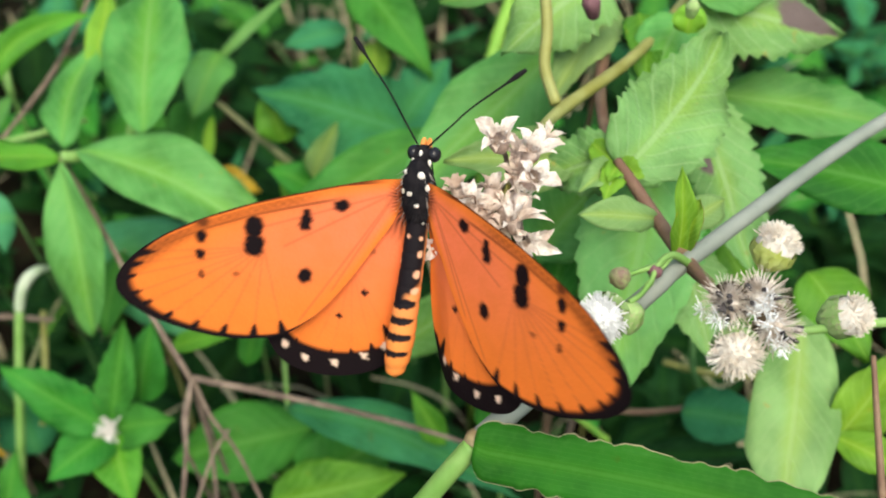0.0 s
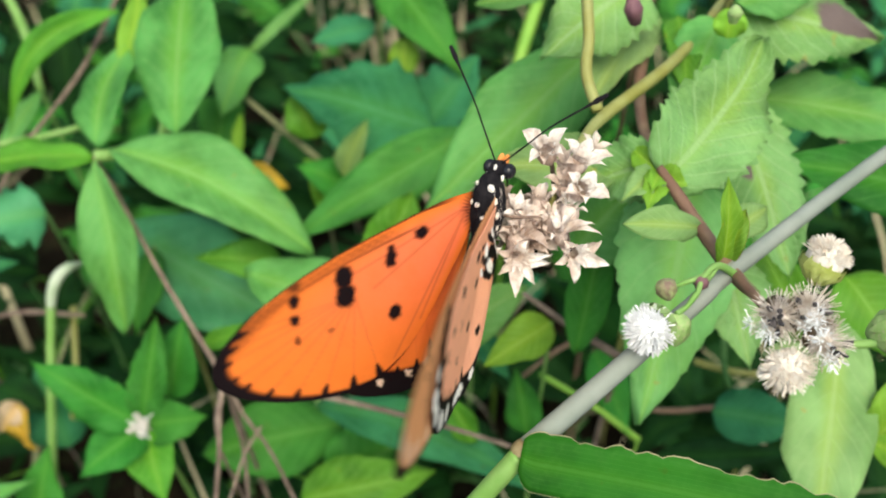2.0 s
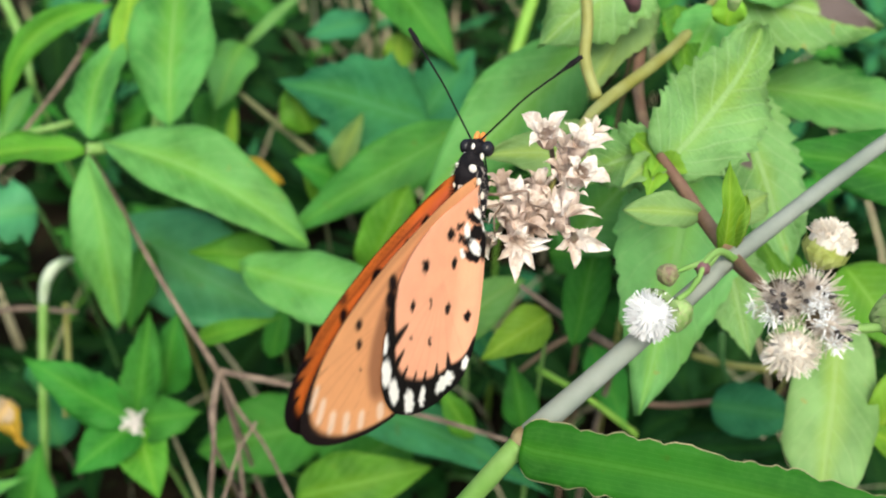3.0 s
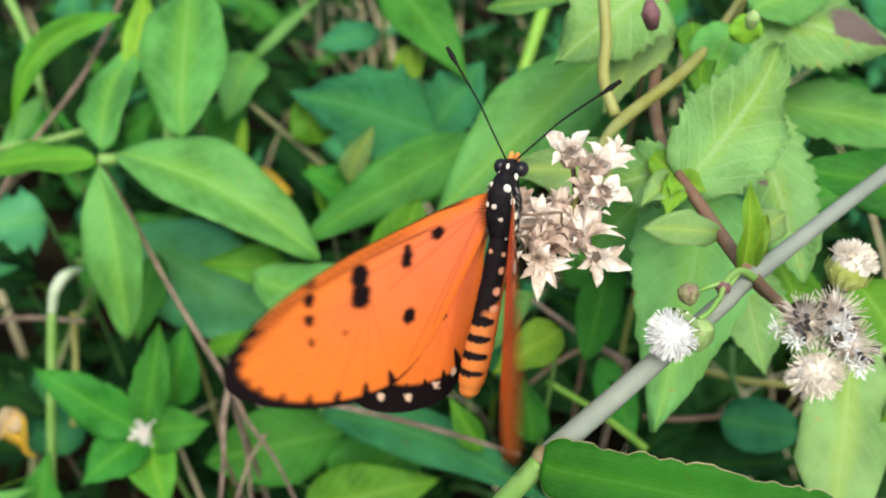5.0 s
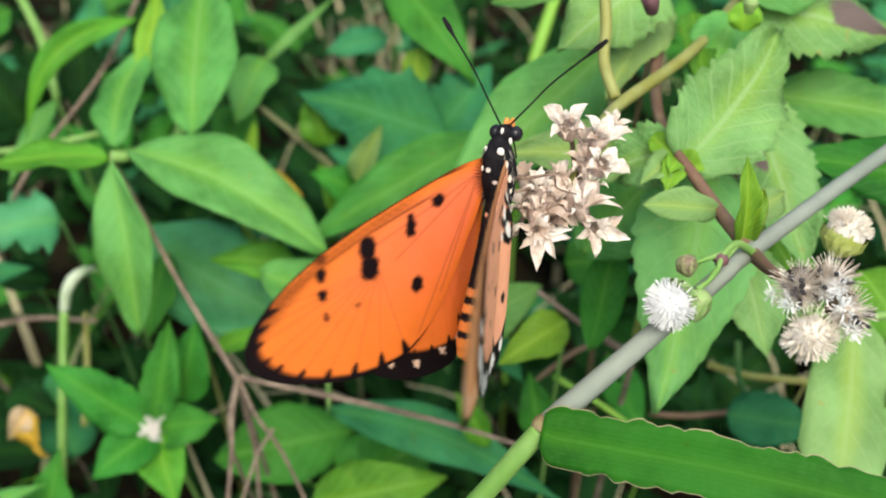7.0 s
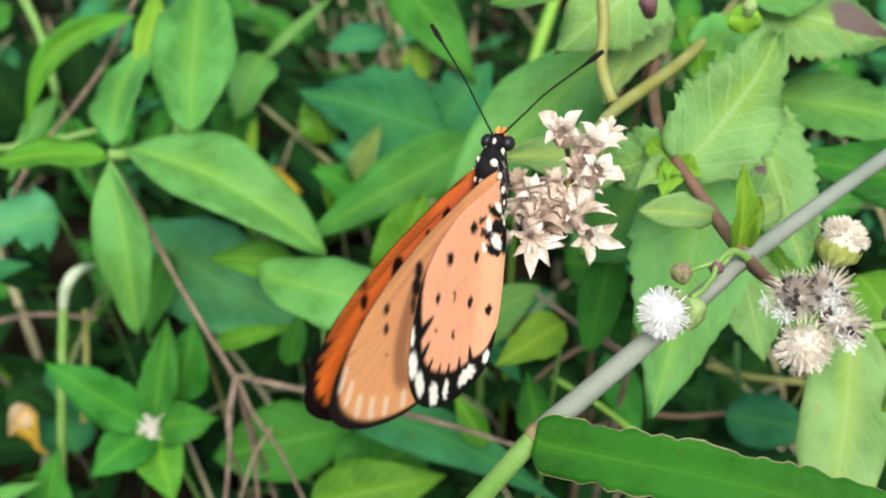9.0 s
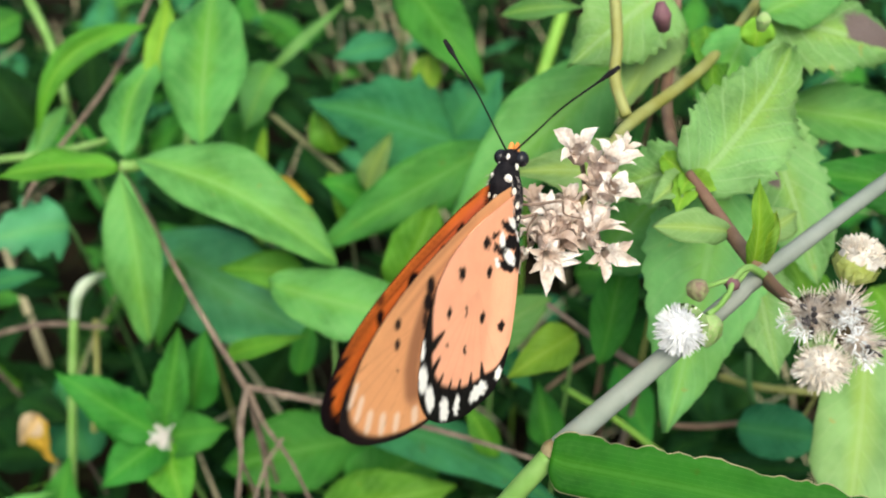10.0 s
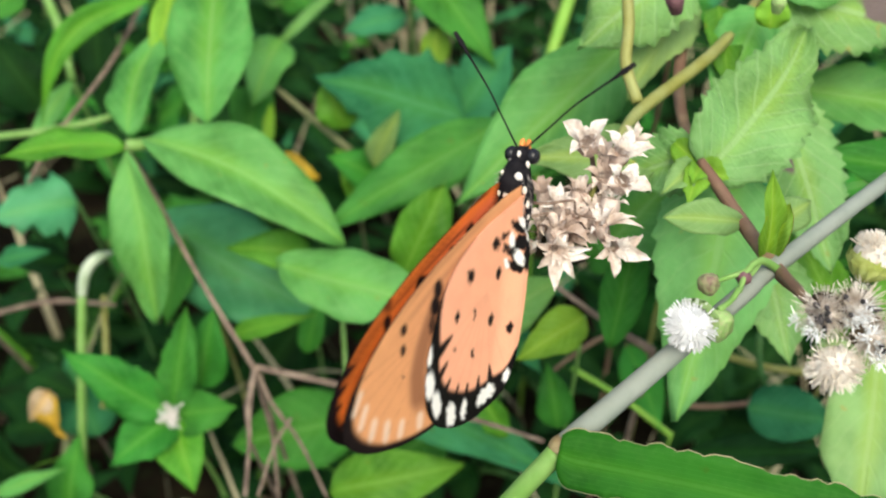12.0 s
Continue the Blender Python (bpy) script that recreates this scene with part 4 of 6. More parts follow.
def build_dried_cluster():
    d = thing("dried_flower_cluster", "dried flower cluster of papery star-shaped calyces on an olive stem", "dried flower")
    fork = (0.0159, 0.1169, 0.1861)
    tube("stem", [(0.0134, 0.1315, 0.1990), (0.0138, 0.1253, 0.1931), (0.0134, 0.1211, 0.1896), (0.0148, 0.1171, 0.1864)], [0.0008, 0.0008, 0.0008, 0.0008], STEM_OLIVE, d)
    tube("stem", [(0.0423, 0.1604, 0.1836), (0.0341, 0.1448, 0.1836), (0.0260, 0.1303, 0.1851), fork, (0.0118, 0.1073, 0.1888), (0.0084, 0.0974, 0.1909), (0.0067, 0.0933, 0.1892)],
         [0.0007, 0.0008, 0.0009, 0.0009, 0.0006, 0.0004, 0.0003], STEM_OLIVE, d)
    rooted(d, (0.0423, 0.1604, 0.1836), 0.001, STEM_OLIVE, (0.0, 0.05))
    calyx(d, (0.0059, 0.0944, 0.1966), (-0.2, 0.3, 0.9), ((135, 3.2), (45, 3.1), (212, 2.3), (262, 1.8), (335, 2.0)), 1.15, HUSK, 1)
    calyx(d, (0.0099, 0.0945, 0.1951), (0.3, 0.4, 0.85), ((10, 3.3), (338, 2.5), (122, 2.8), (66, 2.6), (208, 2.2)), 1.0, HUSK, 2)
    calyx(d, (0.0100, 0.0922, 0.1931), (0.3, 0.15, 0.95), ((335, 3.1), (135, 2.2), (48, 2.2), (200, 2.1), (272, 1.8)), 1.2, HUSK, 3)
    calyx(d, (0.0088, 0.0916, 0.1911), (0.15, 0.85, 0.45), ((70, 1.9), (115, 2.0), (20, 1.7), (165, 1.6), (300, 2.1)), 1.1, HUSK, 4)
    calyx(d, (0.0074, 0.0890, 0.1898), (-0.2, 0.5, 0.8), ((355, 3.8), (343, 4.6), (52, 2.7), (105, 1.6), (240, 1.7)), 0.8, HUSK, 5)
    calyx(d, (0.0090, 0.0868, 0.1881), (0.1, -0.45, 0.85), ((270, 3.2), (343, 3.8), (203, 2.4), (25, 3.3), (120, 1.8)), 0.95, HUSK, 6)
    calyx(d, (0.0027, 0.0866, 0.1879), (0.1, -0.5, 0.85), ((4, 3.8), (343, 3.9), (306, 3.5), (268, 4.1), (230, 2.7), (160, 2.2), (60, 2.1)), 0.75, HUSK, 7)
    calyx(d, (0.0033, 0.0914, 0.1904), (0, 0.3, 0.95), ((15, 1.9), (125, 2.6), (92, 2.4), (195, 2.2), (330, 1.7)), 0.8, HUSK, 8)
    calyx(d, (0.0031, 0.0895, 0.1887), (0, 0.75, 0.55), ((180, 2.3), (110, 2.2), (40, 2.3), (318, 3.8), (260, 2.1)), 1.2, HUSK_WILTED, 9)
    calyx(d, (0.0056, 0.0936, 0.1905), (0.1, 0.8, 0.5), ((76, 2.5), (122, 2.0), (20, 1.8), (185, 1.9), (280, 1.8)), 1.1, HUSK_WILTED, 10)
    calyx(d, (0.0059, 0.0902, 0.1872), (0.4, -0.2, 0.8), ((332, 1.9), (20, 1.8), (80, 2.0), (250, 1.9), (160, 1.9)), 1.1, HUSK_WILTED, 11)
    calyx(d, (-0.0004, 0.0894, 0.1856), (-0.4, -0.3, 0.8), ((230, 2.4), (180, 2.0), (275, 2.1), (105, 2.1), (20, 1.9)), 0.9, HUSK, 12)
    calyx(d, (0.0015, 0.0911, 0.1885), (-0.4, 0.5, 0.7), ((150, 2.4), (92, 2.0), (212, 2.1), (280, 1.9), (30, 1.6)), 1.0, HUSK_WILTED, 13)
    calyx(d, (0.0071, 0.0916, 0.1895), (0.2, 0.7, 0.6), ((62, 2.4), (115, 1.9), (0, 1.9), (180, 1.9), (270, 1.9)), 1.0, HUSK_WILTED, 14)
    calyx(d, (0.0048, 0.0908, 0.1893), (0.1, 0.5, 0.8), ((20, 2.2), (80, 2.1), (150, 2.2), (220, 2.0), (310, 2.2)), 0.9, HUSK_WILTED, 15)
    calyx(d, (0.0081, 0.0940, 0.1924), (-0.2, 0.5, 0.8), ((100, 2.2), (160, 2.1), (40, 1.9), (230, 2.0), (310, 1.9)), 1.0, HUSK_WILTED, 16)
    calyx(d, (0.0042, 0.0894, 0.1876), (0.2, 0.2, 0.9), ((10, 2.5), (330, 2.7), (90, 1.9), (160, 2.0), (270, 2.2)), 0.8, HUSK_WILTED, 17)
    calyx(d, (0.0083, 0.0957, 0.1938), (-0.2, 0.6, 0.7), ((110, 2.8), (75, 2.1), (165, 1.9), (20, 1.9), (250, 1.9)), 0.9, HUSK_WILTED, 18)
    calyx(d, (0.0114, 0.0966, 0.1952), (0.4, 0.4, 0.8), ((20, 2.1), (75, 2.1), (130, 1.9), (330, 1.9), (220, 1.6)), 0.8, HUSK, 19)
    calyx(d, (0.0015, 0.0937, 0.1904), (-0.2, 0.6, 0.7), ((100, 2.3), (140, 2.1), (60, 2.0), (200, 1.9), (0, 1.8)), 0.8, HUSK_WILTED, 20)
    return d


# ---- stout grass with a wavy-edged blade ----
def build_grass():
    g = thing("grass_plant", "stout grass with grey-green stem, tan node and wavy-edged blade", "grass")
    node = (0.0036, 0.0739, 0.1708)
    tube("stem", [(0.0756, 0.1311, 0.1828), (0.0547, 0.1159, 0.1819), (0.0290, 0.0935, 0.1801), (0.0235, 0.0880, 0.1797), (0.0068, 0.0759, 0.1724), (0.0038, 0.0740, 0.1708)],
         [0.0009, 0.00095, 0.00105, 0.0011, 0.0013, 0.00125], STEM_GREY, g, "grey-green sheathed stem", 6, 12)
    tube("node", [(0.0041, 0.0741, 0.1710), node, (0.0033, 0.0736, 0.1704)], [0.0013, 0.00138, 0.0012], NODE, g, "brownish ringed node", 5, 10)
    tube("stem", [(0.0033, 0.0736, 0.1704), (0.0010, 0.0726, 0.1676), (-0.0031, 0.0714, 0.1616), (-0.0096, 0.0706, 0.1512)], [0.0012, 0.0012, 0.0012, 0.0012], STEM_GREEN, g, "green lower stem", 6, 10)
    leaf(g, (0.0034, 0.0730, 0.1719), (0.0607, 0.0572, 0.1710), 0.0066, BLADE, "strap", 6, 0.0, 0.12, 0, 0.0, 0.05, -0.01, label="broad blade with a crisped wavy edge", skew=0.3, ragged=0.17)
    rooted(g, (-0.0096, 0.0706, 0.1512), 0.0012, STEM_GREEN, (-0.01, 0.0))
    return g


def build_more_weeds():
    a = thing("weed_plant", "slender weed with soft green leaves and a blue-grey blade", "plant")
    leaf(a, (-0.0501, 0.2098, 0.1418), (-0.0555, 0.1953, 0.1338), 0.0108, MEADOW, "ovate")
    leaf(a, (-0.0534, 0.2092, 0.1381), (-0.0338, 0.2262, 0.1503), 0.0026, PALE, "lance", 20)
    leaf(a, (-0.0266, 0.1856, 0.1211), (-0.0379, 0.1852, 0.1273), 0.0087, MID, "ovate")
    leaf(a, (-0.0563, 0.1839, 0.1262), (-0.0370, 0.1718, 0.1204), 0.0121, TEAL_SHEEN, "elliptic")
    leaf(a, (-0.0158, 0.2066, 0.1370), (-0.0149, 0.2101, 0.1444), 0.0070, LIME, "round")
    tube("stem", [(-0.0506, 0.2010, 0.1342), (-0.0426, 0.1954, 0.1304), (-0.0335, 0.1892, 0.1257)], [0.0006, 0.0007, 0.0008], STEM_DULL, a)
    rooted(a, (-0.0335, 0.1892, 0.1257), 0.0009, STEM_DULL)
    b = thing("weed_plant", "thin bright green stalks with small leaves near the soil", "plant")
    tube("stem", [(0.0159, 0.2180, 0.1532), (0.0120, 0.2089, 0.1453), (0.0087, 0.2016, 0.1365)], [0.0014, 0.0015, 0.0013], STEM_LIME, b)
    rooted(b, (0.0087, 0.2016, 0.1365), 0.0013, STEM_LIME)
    c = thing("weed_plant", "thin bright green stalks with small leaves near the soil", "plant")
    tube("stem", [(0.0123, 0.1355, 0.1156), (0.0222, 0.1333, 0.1096), (0.0317, 0.1304, 0.1026)], [0.0006, 0.0006, 0.0007], STEM_LIME, c)
    tube("stem", [(0.0423, 0.1402, 0.1142), (0.0504, 0.1390, 0.1125), (0.0619, 0.1399, 0.1102)], [0.0007, 0.0007, 0.0007], STEM_OLIVE, c)
    tube("stem", [(0.0469, 0.1402, 0.1204), (0.0474, 0.1369, 0.1148), (0.0505, 0.1322, 0.1074)], [0.0006, 0.0006, 0.0006], STEM_DARK, c)
    leaf(c, (0.0105, 0.1340, 0.0996), (0.0082, 0.1385, 0.1131), 0.0076, MID, "lance")
    leaf(c, (0.0001, 0.1294, 0.1023), (-0.0058, 0.1332, 0.1134), 0.0055, BRIGHT, "lance")
    leaf(c, (0.0187, 0.1390, 0.1056), (0.0303, 0.1393, 0.1103), 0.0066, SHADED, "lance")
    rooted(c, (0.0317, 0.1304, 0.1026), 0.0007, STEM_LIME)
    rooted(c, (0.0619, 0.1399, 0.1102), 0.0007, STEM_OLIVE)
    d = thing("weed_plant", "pale grey-green stalks and thin leaves at the edge of the weeds", "plant")
    tube("stem", [(-0.1154, 0.1928, 0.1262), (-0.1018, 0.1924, 0.1284), (-0.0898, 0.1924, 0.1312), (-0.0811, 0.2013, 0.1292)], [0.0008, 0.0008, 0.0007, 0.0006], STEM_GREEN, d)
    tube("stem", [(-0.1128, 0.2309, 0.1505), (-0.1040, 0.2181, 0.1424), (-0.0991, 0.2072, 0.1322)], [0.0011, 0.0011, 0.001], STEM_GREEN, d)
    leaf(d, (-0.0008, 0.1555, 0.1815), (0.0127, 0.1550, 0.1836), 0.0040, PALE, "lance")
    leaf(d, (-0.0991, 0.2072, 0.1322), (-0.1085, 0.1905, 0.1200), 0.0052, MEADOW, "lance")
    leaf(d, (-0.1128, 0.2266, 0.1453), (-0.1229, 0.2177, 0.1410), 0.0094, MID, "lance")
    rooted(d, (-0.0991, 0.2072, 0.1322), 0.001, STEM_GREEN)


def build_filler_weeds():
    a = thing("weed_plant", "shaded weed with drooping olive and blue-green leaves", "plant")
    leaf(a, (-0.0973, 0.2254, 0.1401), (-0.0922, 0.2037, 0.1230), 0.0100, SHADED, "lance", 5, 0.05, 0.2)
    leaf(a, (-0.0578, 0.2098, 0.1295), (-0.0583, 0.1942, 0.1199), 0.0104, MID, "ovate", -10, 0.06, 0.25)
    leaf(a, (-0.0225, 0.2242, 0.1397), (-0.0374, 0.2182, 0.1391), 0.0083, TEAL, "lance", 0, 0.06, 0.2)
    leaf(a, (-0.0288, 0.1861, 0.1155), (-0.0364, 0.1879, 0.1273), 0.0100, BRIGHT, "ovate", 8, 0.06, 0.3)
    leaf(a, (-0.0523, 0.2006, 0.1307), (-0.0524, 0.1888, 0.1226), 0.0028, LIME, "lance", 0, 0.05, 0.2)
    rooted(a, (-0.0578, 0.2098, 0.1295), 0.0009, STEM_DARK)
    b = thing("weed_plant", "low weed with olive green pointed leaves", "plant")
    leaf(b, (-0.0685, 0.1720, 0.1151), (-0.0711, 0.1555, 0.1046), 0.0105, MID, "lance", 12, 0.06, 0.3)
    leaf(b, (-0.1100, 0.1645, 0.0789), (-0.0962, 0.1586, 0.0776), 0.0091, SHADED, "ovate", -8, 0.05, 0.2)
    leaf(b, (-0.1138, 0.1751, 0.1045), (-0.1005, 0.1741, 0.1092), 0.0050, TEAL, "lance", 0, 0.05, 0.2)
    leaf(b, (-0.0418, 0.1553, 0.0972), (-0.0383, 0.1601, 0.1092), 0.0057, MID, "lance", 0, 0.05, 0.2)
    tube("stem", [(-0.0333, 0.1561, 0.1106), (-0.0327, 0.1506, 0.1022), (-0.0324, 0.1460, 0.0935)], [0.0004, 0.0005, 0.0005], STEM_GREEN, b)
    tube("stem", [(-0.0910, 0.1737, 0.0958), (-0.0898, 0.1641, 0.0872), (-0.0903, 0.1559, 0.0773)], [0.0007, 0.0007, 0.0008], STEM_OLIVE, b)
    rooted(b, (-0.0685, 0.1720, 0.1151), 0.0009, STEM_OLIVE)
    c = thing("weed_plant", "shaded green weed with narrow hanging leaves and brown stalks", "plant")
    leaf(c, (0.0238, 0.1454, 0.1117), (0.0295, 0.1298, 0.1050), 0.0078, MID, "lance", 0, 0.05, 0.25)
    leaf(c, (0.0155, 0.1580, 0.1242), (0.0260, 0.1559, 0.1276), 0.0094, MID, "ovate", 0, 0.05, 0.2)
    leaf(c, (-0.0001, 0.1478, 0.1152), (0.0068, 0.1374, 0.1119), 0.0055, TEAL, "lance", 0, 0.05, 0.2)
    leaf(c, (0.0415, 0.1437, 0.1058), (0.0361, 0.1443, 0.1131), 0.0044, SHADED, "ovate", 0, 0.05, 0.2)
    tube("stem", [(0.0080, 0.1436, 0.1036), (0.0168, 0.1467, 0.1103), (0.0243, 0.1476, 0.1143)], [0.0004, 0.0005, 0.0005], STEM_BROWN, c)
    tube("stem", [(0.0326, 0.1396, 0.1011), (0.0402, 0.1387, 0.1014), (0.0505, 0.1401, 0.1013)], [0.0005, 0.0006, 0.0005], STEM_BROWN, c)
    rooted(c, (0.0238, 0.1454, 0.1117), 0.0009, STEM_BROWN)


build_vine()
build_filler_weeds()
build_more_weeds()
build_left_weeds()
build_middle_weeds()
build_twigs()
build_toothed_weed()
build_flowers()
build_dried_cluster()
build_grass()


# ---- undergrowth behind ----
def ground_cover():
    """Small leaves close to the soil, too many to count."""
    rng = random.Random(77)
    verts, faces, uvs = [], [], []
    for k in range(4000):
        x, y = rng.uniform(-0.3, 0.3), rng.uniform(0.1, 0.6)
        z = rng.uniform(0.002, 0.045)
        if k >= 1100:
            x, y = rng.gauss(0.0, 0.5), 0.3 + rng.gauss(0.0, 0.5)
            z = rng.uniform(0.002, 0.03)
        a = rng.random() * 6.28
        o = Vector((math.cos(a), math.sin(a), rng.uniform(-0.4, 0.5))).normalized()
        up = Vector((rng.uniform(-0.5, 0.5), rng.uniform(-0.5, 0.5), 1))
        side = o.cross(up).normalized()
        up = side.cross(o)
        ln, w = rng.uniform(0.012, 0.028), rng.uniform(0.003, 0.007)
        i = len(verts)
        for s in range(6):
            u = s / 5
            h = w * max(0.03, math.sin(math.pi * u ** 0.8))
            mid = Vector((x, y, z)) + o * ln * u + up * ln * 0.12 * math.sin(math.pi * u)
            verts += [mid - side * h + up * h * 0.3, mid, mid + side * h + up * h * 0.3]
            uvs += [(u, 0), (u, 0.5), (u, 1)]
        for s in range(5):
            j = i + s * 3
            faces += [(j, j + 1, j + 4, j + 3), (j + 1, j + 2, j + 5, j + 4)]
    return link_mesh("ground_cover", verts, faces, SHADED, None, "", True, uvs)


def build_undergrowth():
    rng = random.Random(21)
    # nearer weeds take only the shade-coloured leaf, which blackens the gaps
    kinds = (SHADED, SHADED, SHADED)
    for k in range(120):
        x = rng.uniform(-0.21, 0.21)
        y = rng.uniform(0.185, 0.47)
        top = max(0.03, min(0.15, 0.26 - y * 0.84 - 0.082 + rng.uniform(-0.045, 0.006)))
        if y < 0.2:
            top *= 0.7
        u = thing("weed_plant", "leafy green weed in the undergrowth", "plant", "undergrowth weeds")
        lean = Vector((rng.uniform(-0.03, 0.03), rng.uniform(-0.03, 0.02), 0))
        tube("stem", [(x, y, -0.004), Vector((x, y, top * 0.5)) + lean * 0.3, Vector((x, y, top)) + lean], [0.0012, 0.001, 0.0006],
             rng.choice((STEM_DARK, STEM_DARK, STEM_GREEN)), u, "", 4, 6)
        n = rng.randint(3, 6)
        mat = rng.choice(kinds if y < 0.25 else (MID, TEAL, SHADED, TEAL, SHADED))
        shape = rng.choice(("ovate", "elliptic", "lance", "lance"))
        toothed = rng.choice((0, 0, 6, 8))
        slim = rng.uniform(0.22, 0.5)
        size = rng.uniform(0.02, 0.042)
        a0 = rng.random() * 6.28
        for i in range(n):
            s = 0.3 + 0.7 * (i + 1) / n
            at = Vector((x, y, top * s)) + lean * s * s
            a = a0 + i * 2.4 + rng.uniform(-0.5, 0.5)
            out_ = Vector((math.cos(a), math.sin(a), rng.uniform(-0.35, 0.9)))
            ln = size * rng.uniform(0.6, 1.15)
            leaf(u, at, at + out_.normalized() * ln, ln * slim * rng.uniform(0.8, 1.3), mat, shape, rng.uniform(-45, 45), rng.uniform(-0.02, 0.16), 0.25,
                 toothed, 0.1, 0.09, rng.uniform(-0.1, 0.1), seed=k * 20 + i)
    cover = tagged(ground_cover(), "low ground cover leaves over the soil, coloured near black for shade", "ground cover", kind="stuff")
    g = thing("grass_tuft", "thin grass blades and dry straw in the undergrowth", "grass", kind="stuff")
    for mat, count in ((BLADE, 120), (STRAW, 24), (BRIGHT, 36), (STEM_DULL, 10)):
        verts, faces = [], []
        for k in range(count):
            x, y = rng.uniform(-0.22, 0.22), rng.uniform(0.13, 0.48)
            ln, a = rng.uniform(0.03, 0.1), rng.random() * 6.28
            if mat in (BRIGHT, STEM_DULL):
                ln = max(0.03, 0.16 - y * 0.3) * rng.uniform(0.7, 1.0)
            flat = mat is STRAW
            o = Vector((math.cos(a), math.sin(a), 0))
            w = rng.uniform(0.0005, 0.0014)
            side = Vector((-o.y, o.x, 0)) * w
            i = len(verts)
            for s in range(7):
                u = s / 6
                p = Vector((x, y, 0.002)) + o * ln * u * (1.0 if flat else 0.45 * u) + Vector((0, 0, ln * (u * 0.25 if flat else u - 0.25 * u * u)))
                t = 1 - 0.85 * u ** 2
                verts += [p - side * t, p + Vector((0, 0, w * 0.4)), p + side * t]
            for s in range(6):
                j = i + s * 3
                faces += [(j, j + 1, j + 4, j + 3), (j + 1, j + 2, j + 5, j + 4)]
        link_mesh("blades", verts, faces, mat, g)


build_undergrowth()


# ---- butterfly ----
FORE = [(0.2, 1.2), (3.2, 0.6), (6.6, -0.5), (11.3, -2.3), (15.9, -4.2), (20.8, -6.7), (24.8, -9.3), (27.6, -11.9), (29.1, -14.1), (29.5, -15.9),
        (28.6, -17.5), (25.9, -19.0), (22.0, -20.0), (18.0, -20.4), (14.2, -20.1), (10.6, -19.0), (7.4, -16.2), (4.7, -12.2), (2.3, -7.4), (0.4, -3.2)]
HIND = [(0.0, 0.3), (3.0, -1.1), (7.2, -3.0), (11.0, -5.5), (13.5, -8.5), (14.7, -12.2), (15.2, -16.2), (14.7, -19.4), (12.8, -21.7), (10.0, -22.7), (7.0, -22.9),
        (3.7, -22.3), (1.1, -20.9), (-0.5, -17.8), (-1.2, -13.2), (-1.1, -8.0), (-0.8, -4.0)]


def soft_step(x, lo, hi):
    t = np.clip((x - lo) / (hi - lo), 0, 1)
    return t * t * (3 - 2 * t)


def blot(X, Y, x, y, rx, ry, angle=0.0, soft=0.3, square=2.0):
    """A soft-edged oval mark on the wing; a higher square makes it boxier."""
    c, s = math.cos(radians(angle)), math.sin(radians(angle))
    u, v = ((X - x) * c + (Y - y) * s) / rx, (-(X - x) * s + (Y - y) * c) / ry
    return 1 - soft_step((np.abs(u) ** square + np.abs(v) ** square) ** (1 / square), 1 - soft, 1 + soft)


def wing(name, outline, flip, parent, marks, upper, under, label):
    """A thin wing: upper and under sheet over one outline, in millimetres from the hinge; marks gives the masks of each side."""
    pts = [Vector((x, y, 0)) for x, y in outline]
    ring = smooth_path(pts + [pts[0]], 11)[:-1]
    K, RINGS = len(ring), 90
    root = np.array([0.8 if outline is FORE else 1.0, -1.0])
    rim = np.array([[p.x, p.y] for p in ring])
    rr = (np.arange(RINGS + 1) / RINGS) ** 0.8
    grid = root + rr[:, None, None] * (rim[None] - root)
    X, Y = grid[..., 0].ravel(), grid[..., 1].ravel()
    Rr = np.repeat(rr, K)
    Kk = np.tile(np.arange(K) / K, RINGS + 1)
    camber = 0.35 * np.sin(np.clip(X / 30, 0, 1) * 2.6) * (1 + Y / 40) + 0.008 * np.sin(Kk * 2 * math.pi * 22) * Rr
    sx = -1.0 if flip else 1.0
    lift = 0.0 if outline is FORE else -0.22
    verts, data = [], {k: [] for k in ("reach", "dark", "light", "vein")}
    for layer in (0, 1):
        Z = camber + lift - layer * 0.07 * np.minimum(1, (1 - Rr) * 30)
        if outline is HIND:
            Z = Z - 0.85 * (1 - soft_step(X, -1.0, 3.2)) * soft_step(-Y, 2.0, 6.0)
        verts.append(np.stack([sx * X, Y, Z], 1) * 0.001)
        m = marks(X, Y, Rr, Kk, layer)
        for key in ("dark", "light", "vein"):
            data[key].append(np.clip(m[key], 0, 1))
        data["reach"].append(Rr)
    verts = np.concatenate(verts)
    per = (RINGS + 1) * K
    faces, mats = [], []
    for layer in (0, 1):
        for i in range(RINGS):
            for j in range(K):
                a, b = layer * per + i * K + j, layer * per + i * K + (j + 1) % K
                f = (a, b, b + K, a + K)
                faces.append(f if (layer == 0) == flip else f[::-1])
                mats.append(layer)
    ob = link_mesh(name, verts, faces, upper, parent, label)
    ob.data.materials.append(under)
    ob.data.polygons.foreach_set("material_index", mats)
    for key, parts in data.items():
        ob.data.attributes.new(key, "FLOAT", "POINT").data.foreach_set("value", np.concatenate(parts).astype(np.float32))
    return ob


def vein_lines(X, Y, ends, start, width):
    v = np.zeros_like(X)
    for ex, ey in ends:
        dx, dy = ex - start[0], ey - start[1]
        ln = math.hypot(dx, dy)
        t = np.clip(((X - start[0]) * dx + (Y - start[1]) * dy) / ln ** 2, 0, 1)
        d = np.hypot(X - start[0] - t * dx, Y - start[1] - t * dy)
        v = np.maximum(v, 1 - soft_step(d, width * 0.4, width * 1.6))
    return v


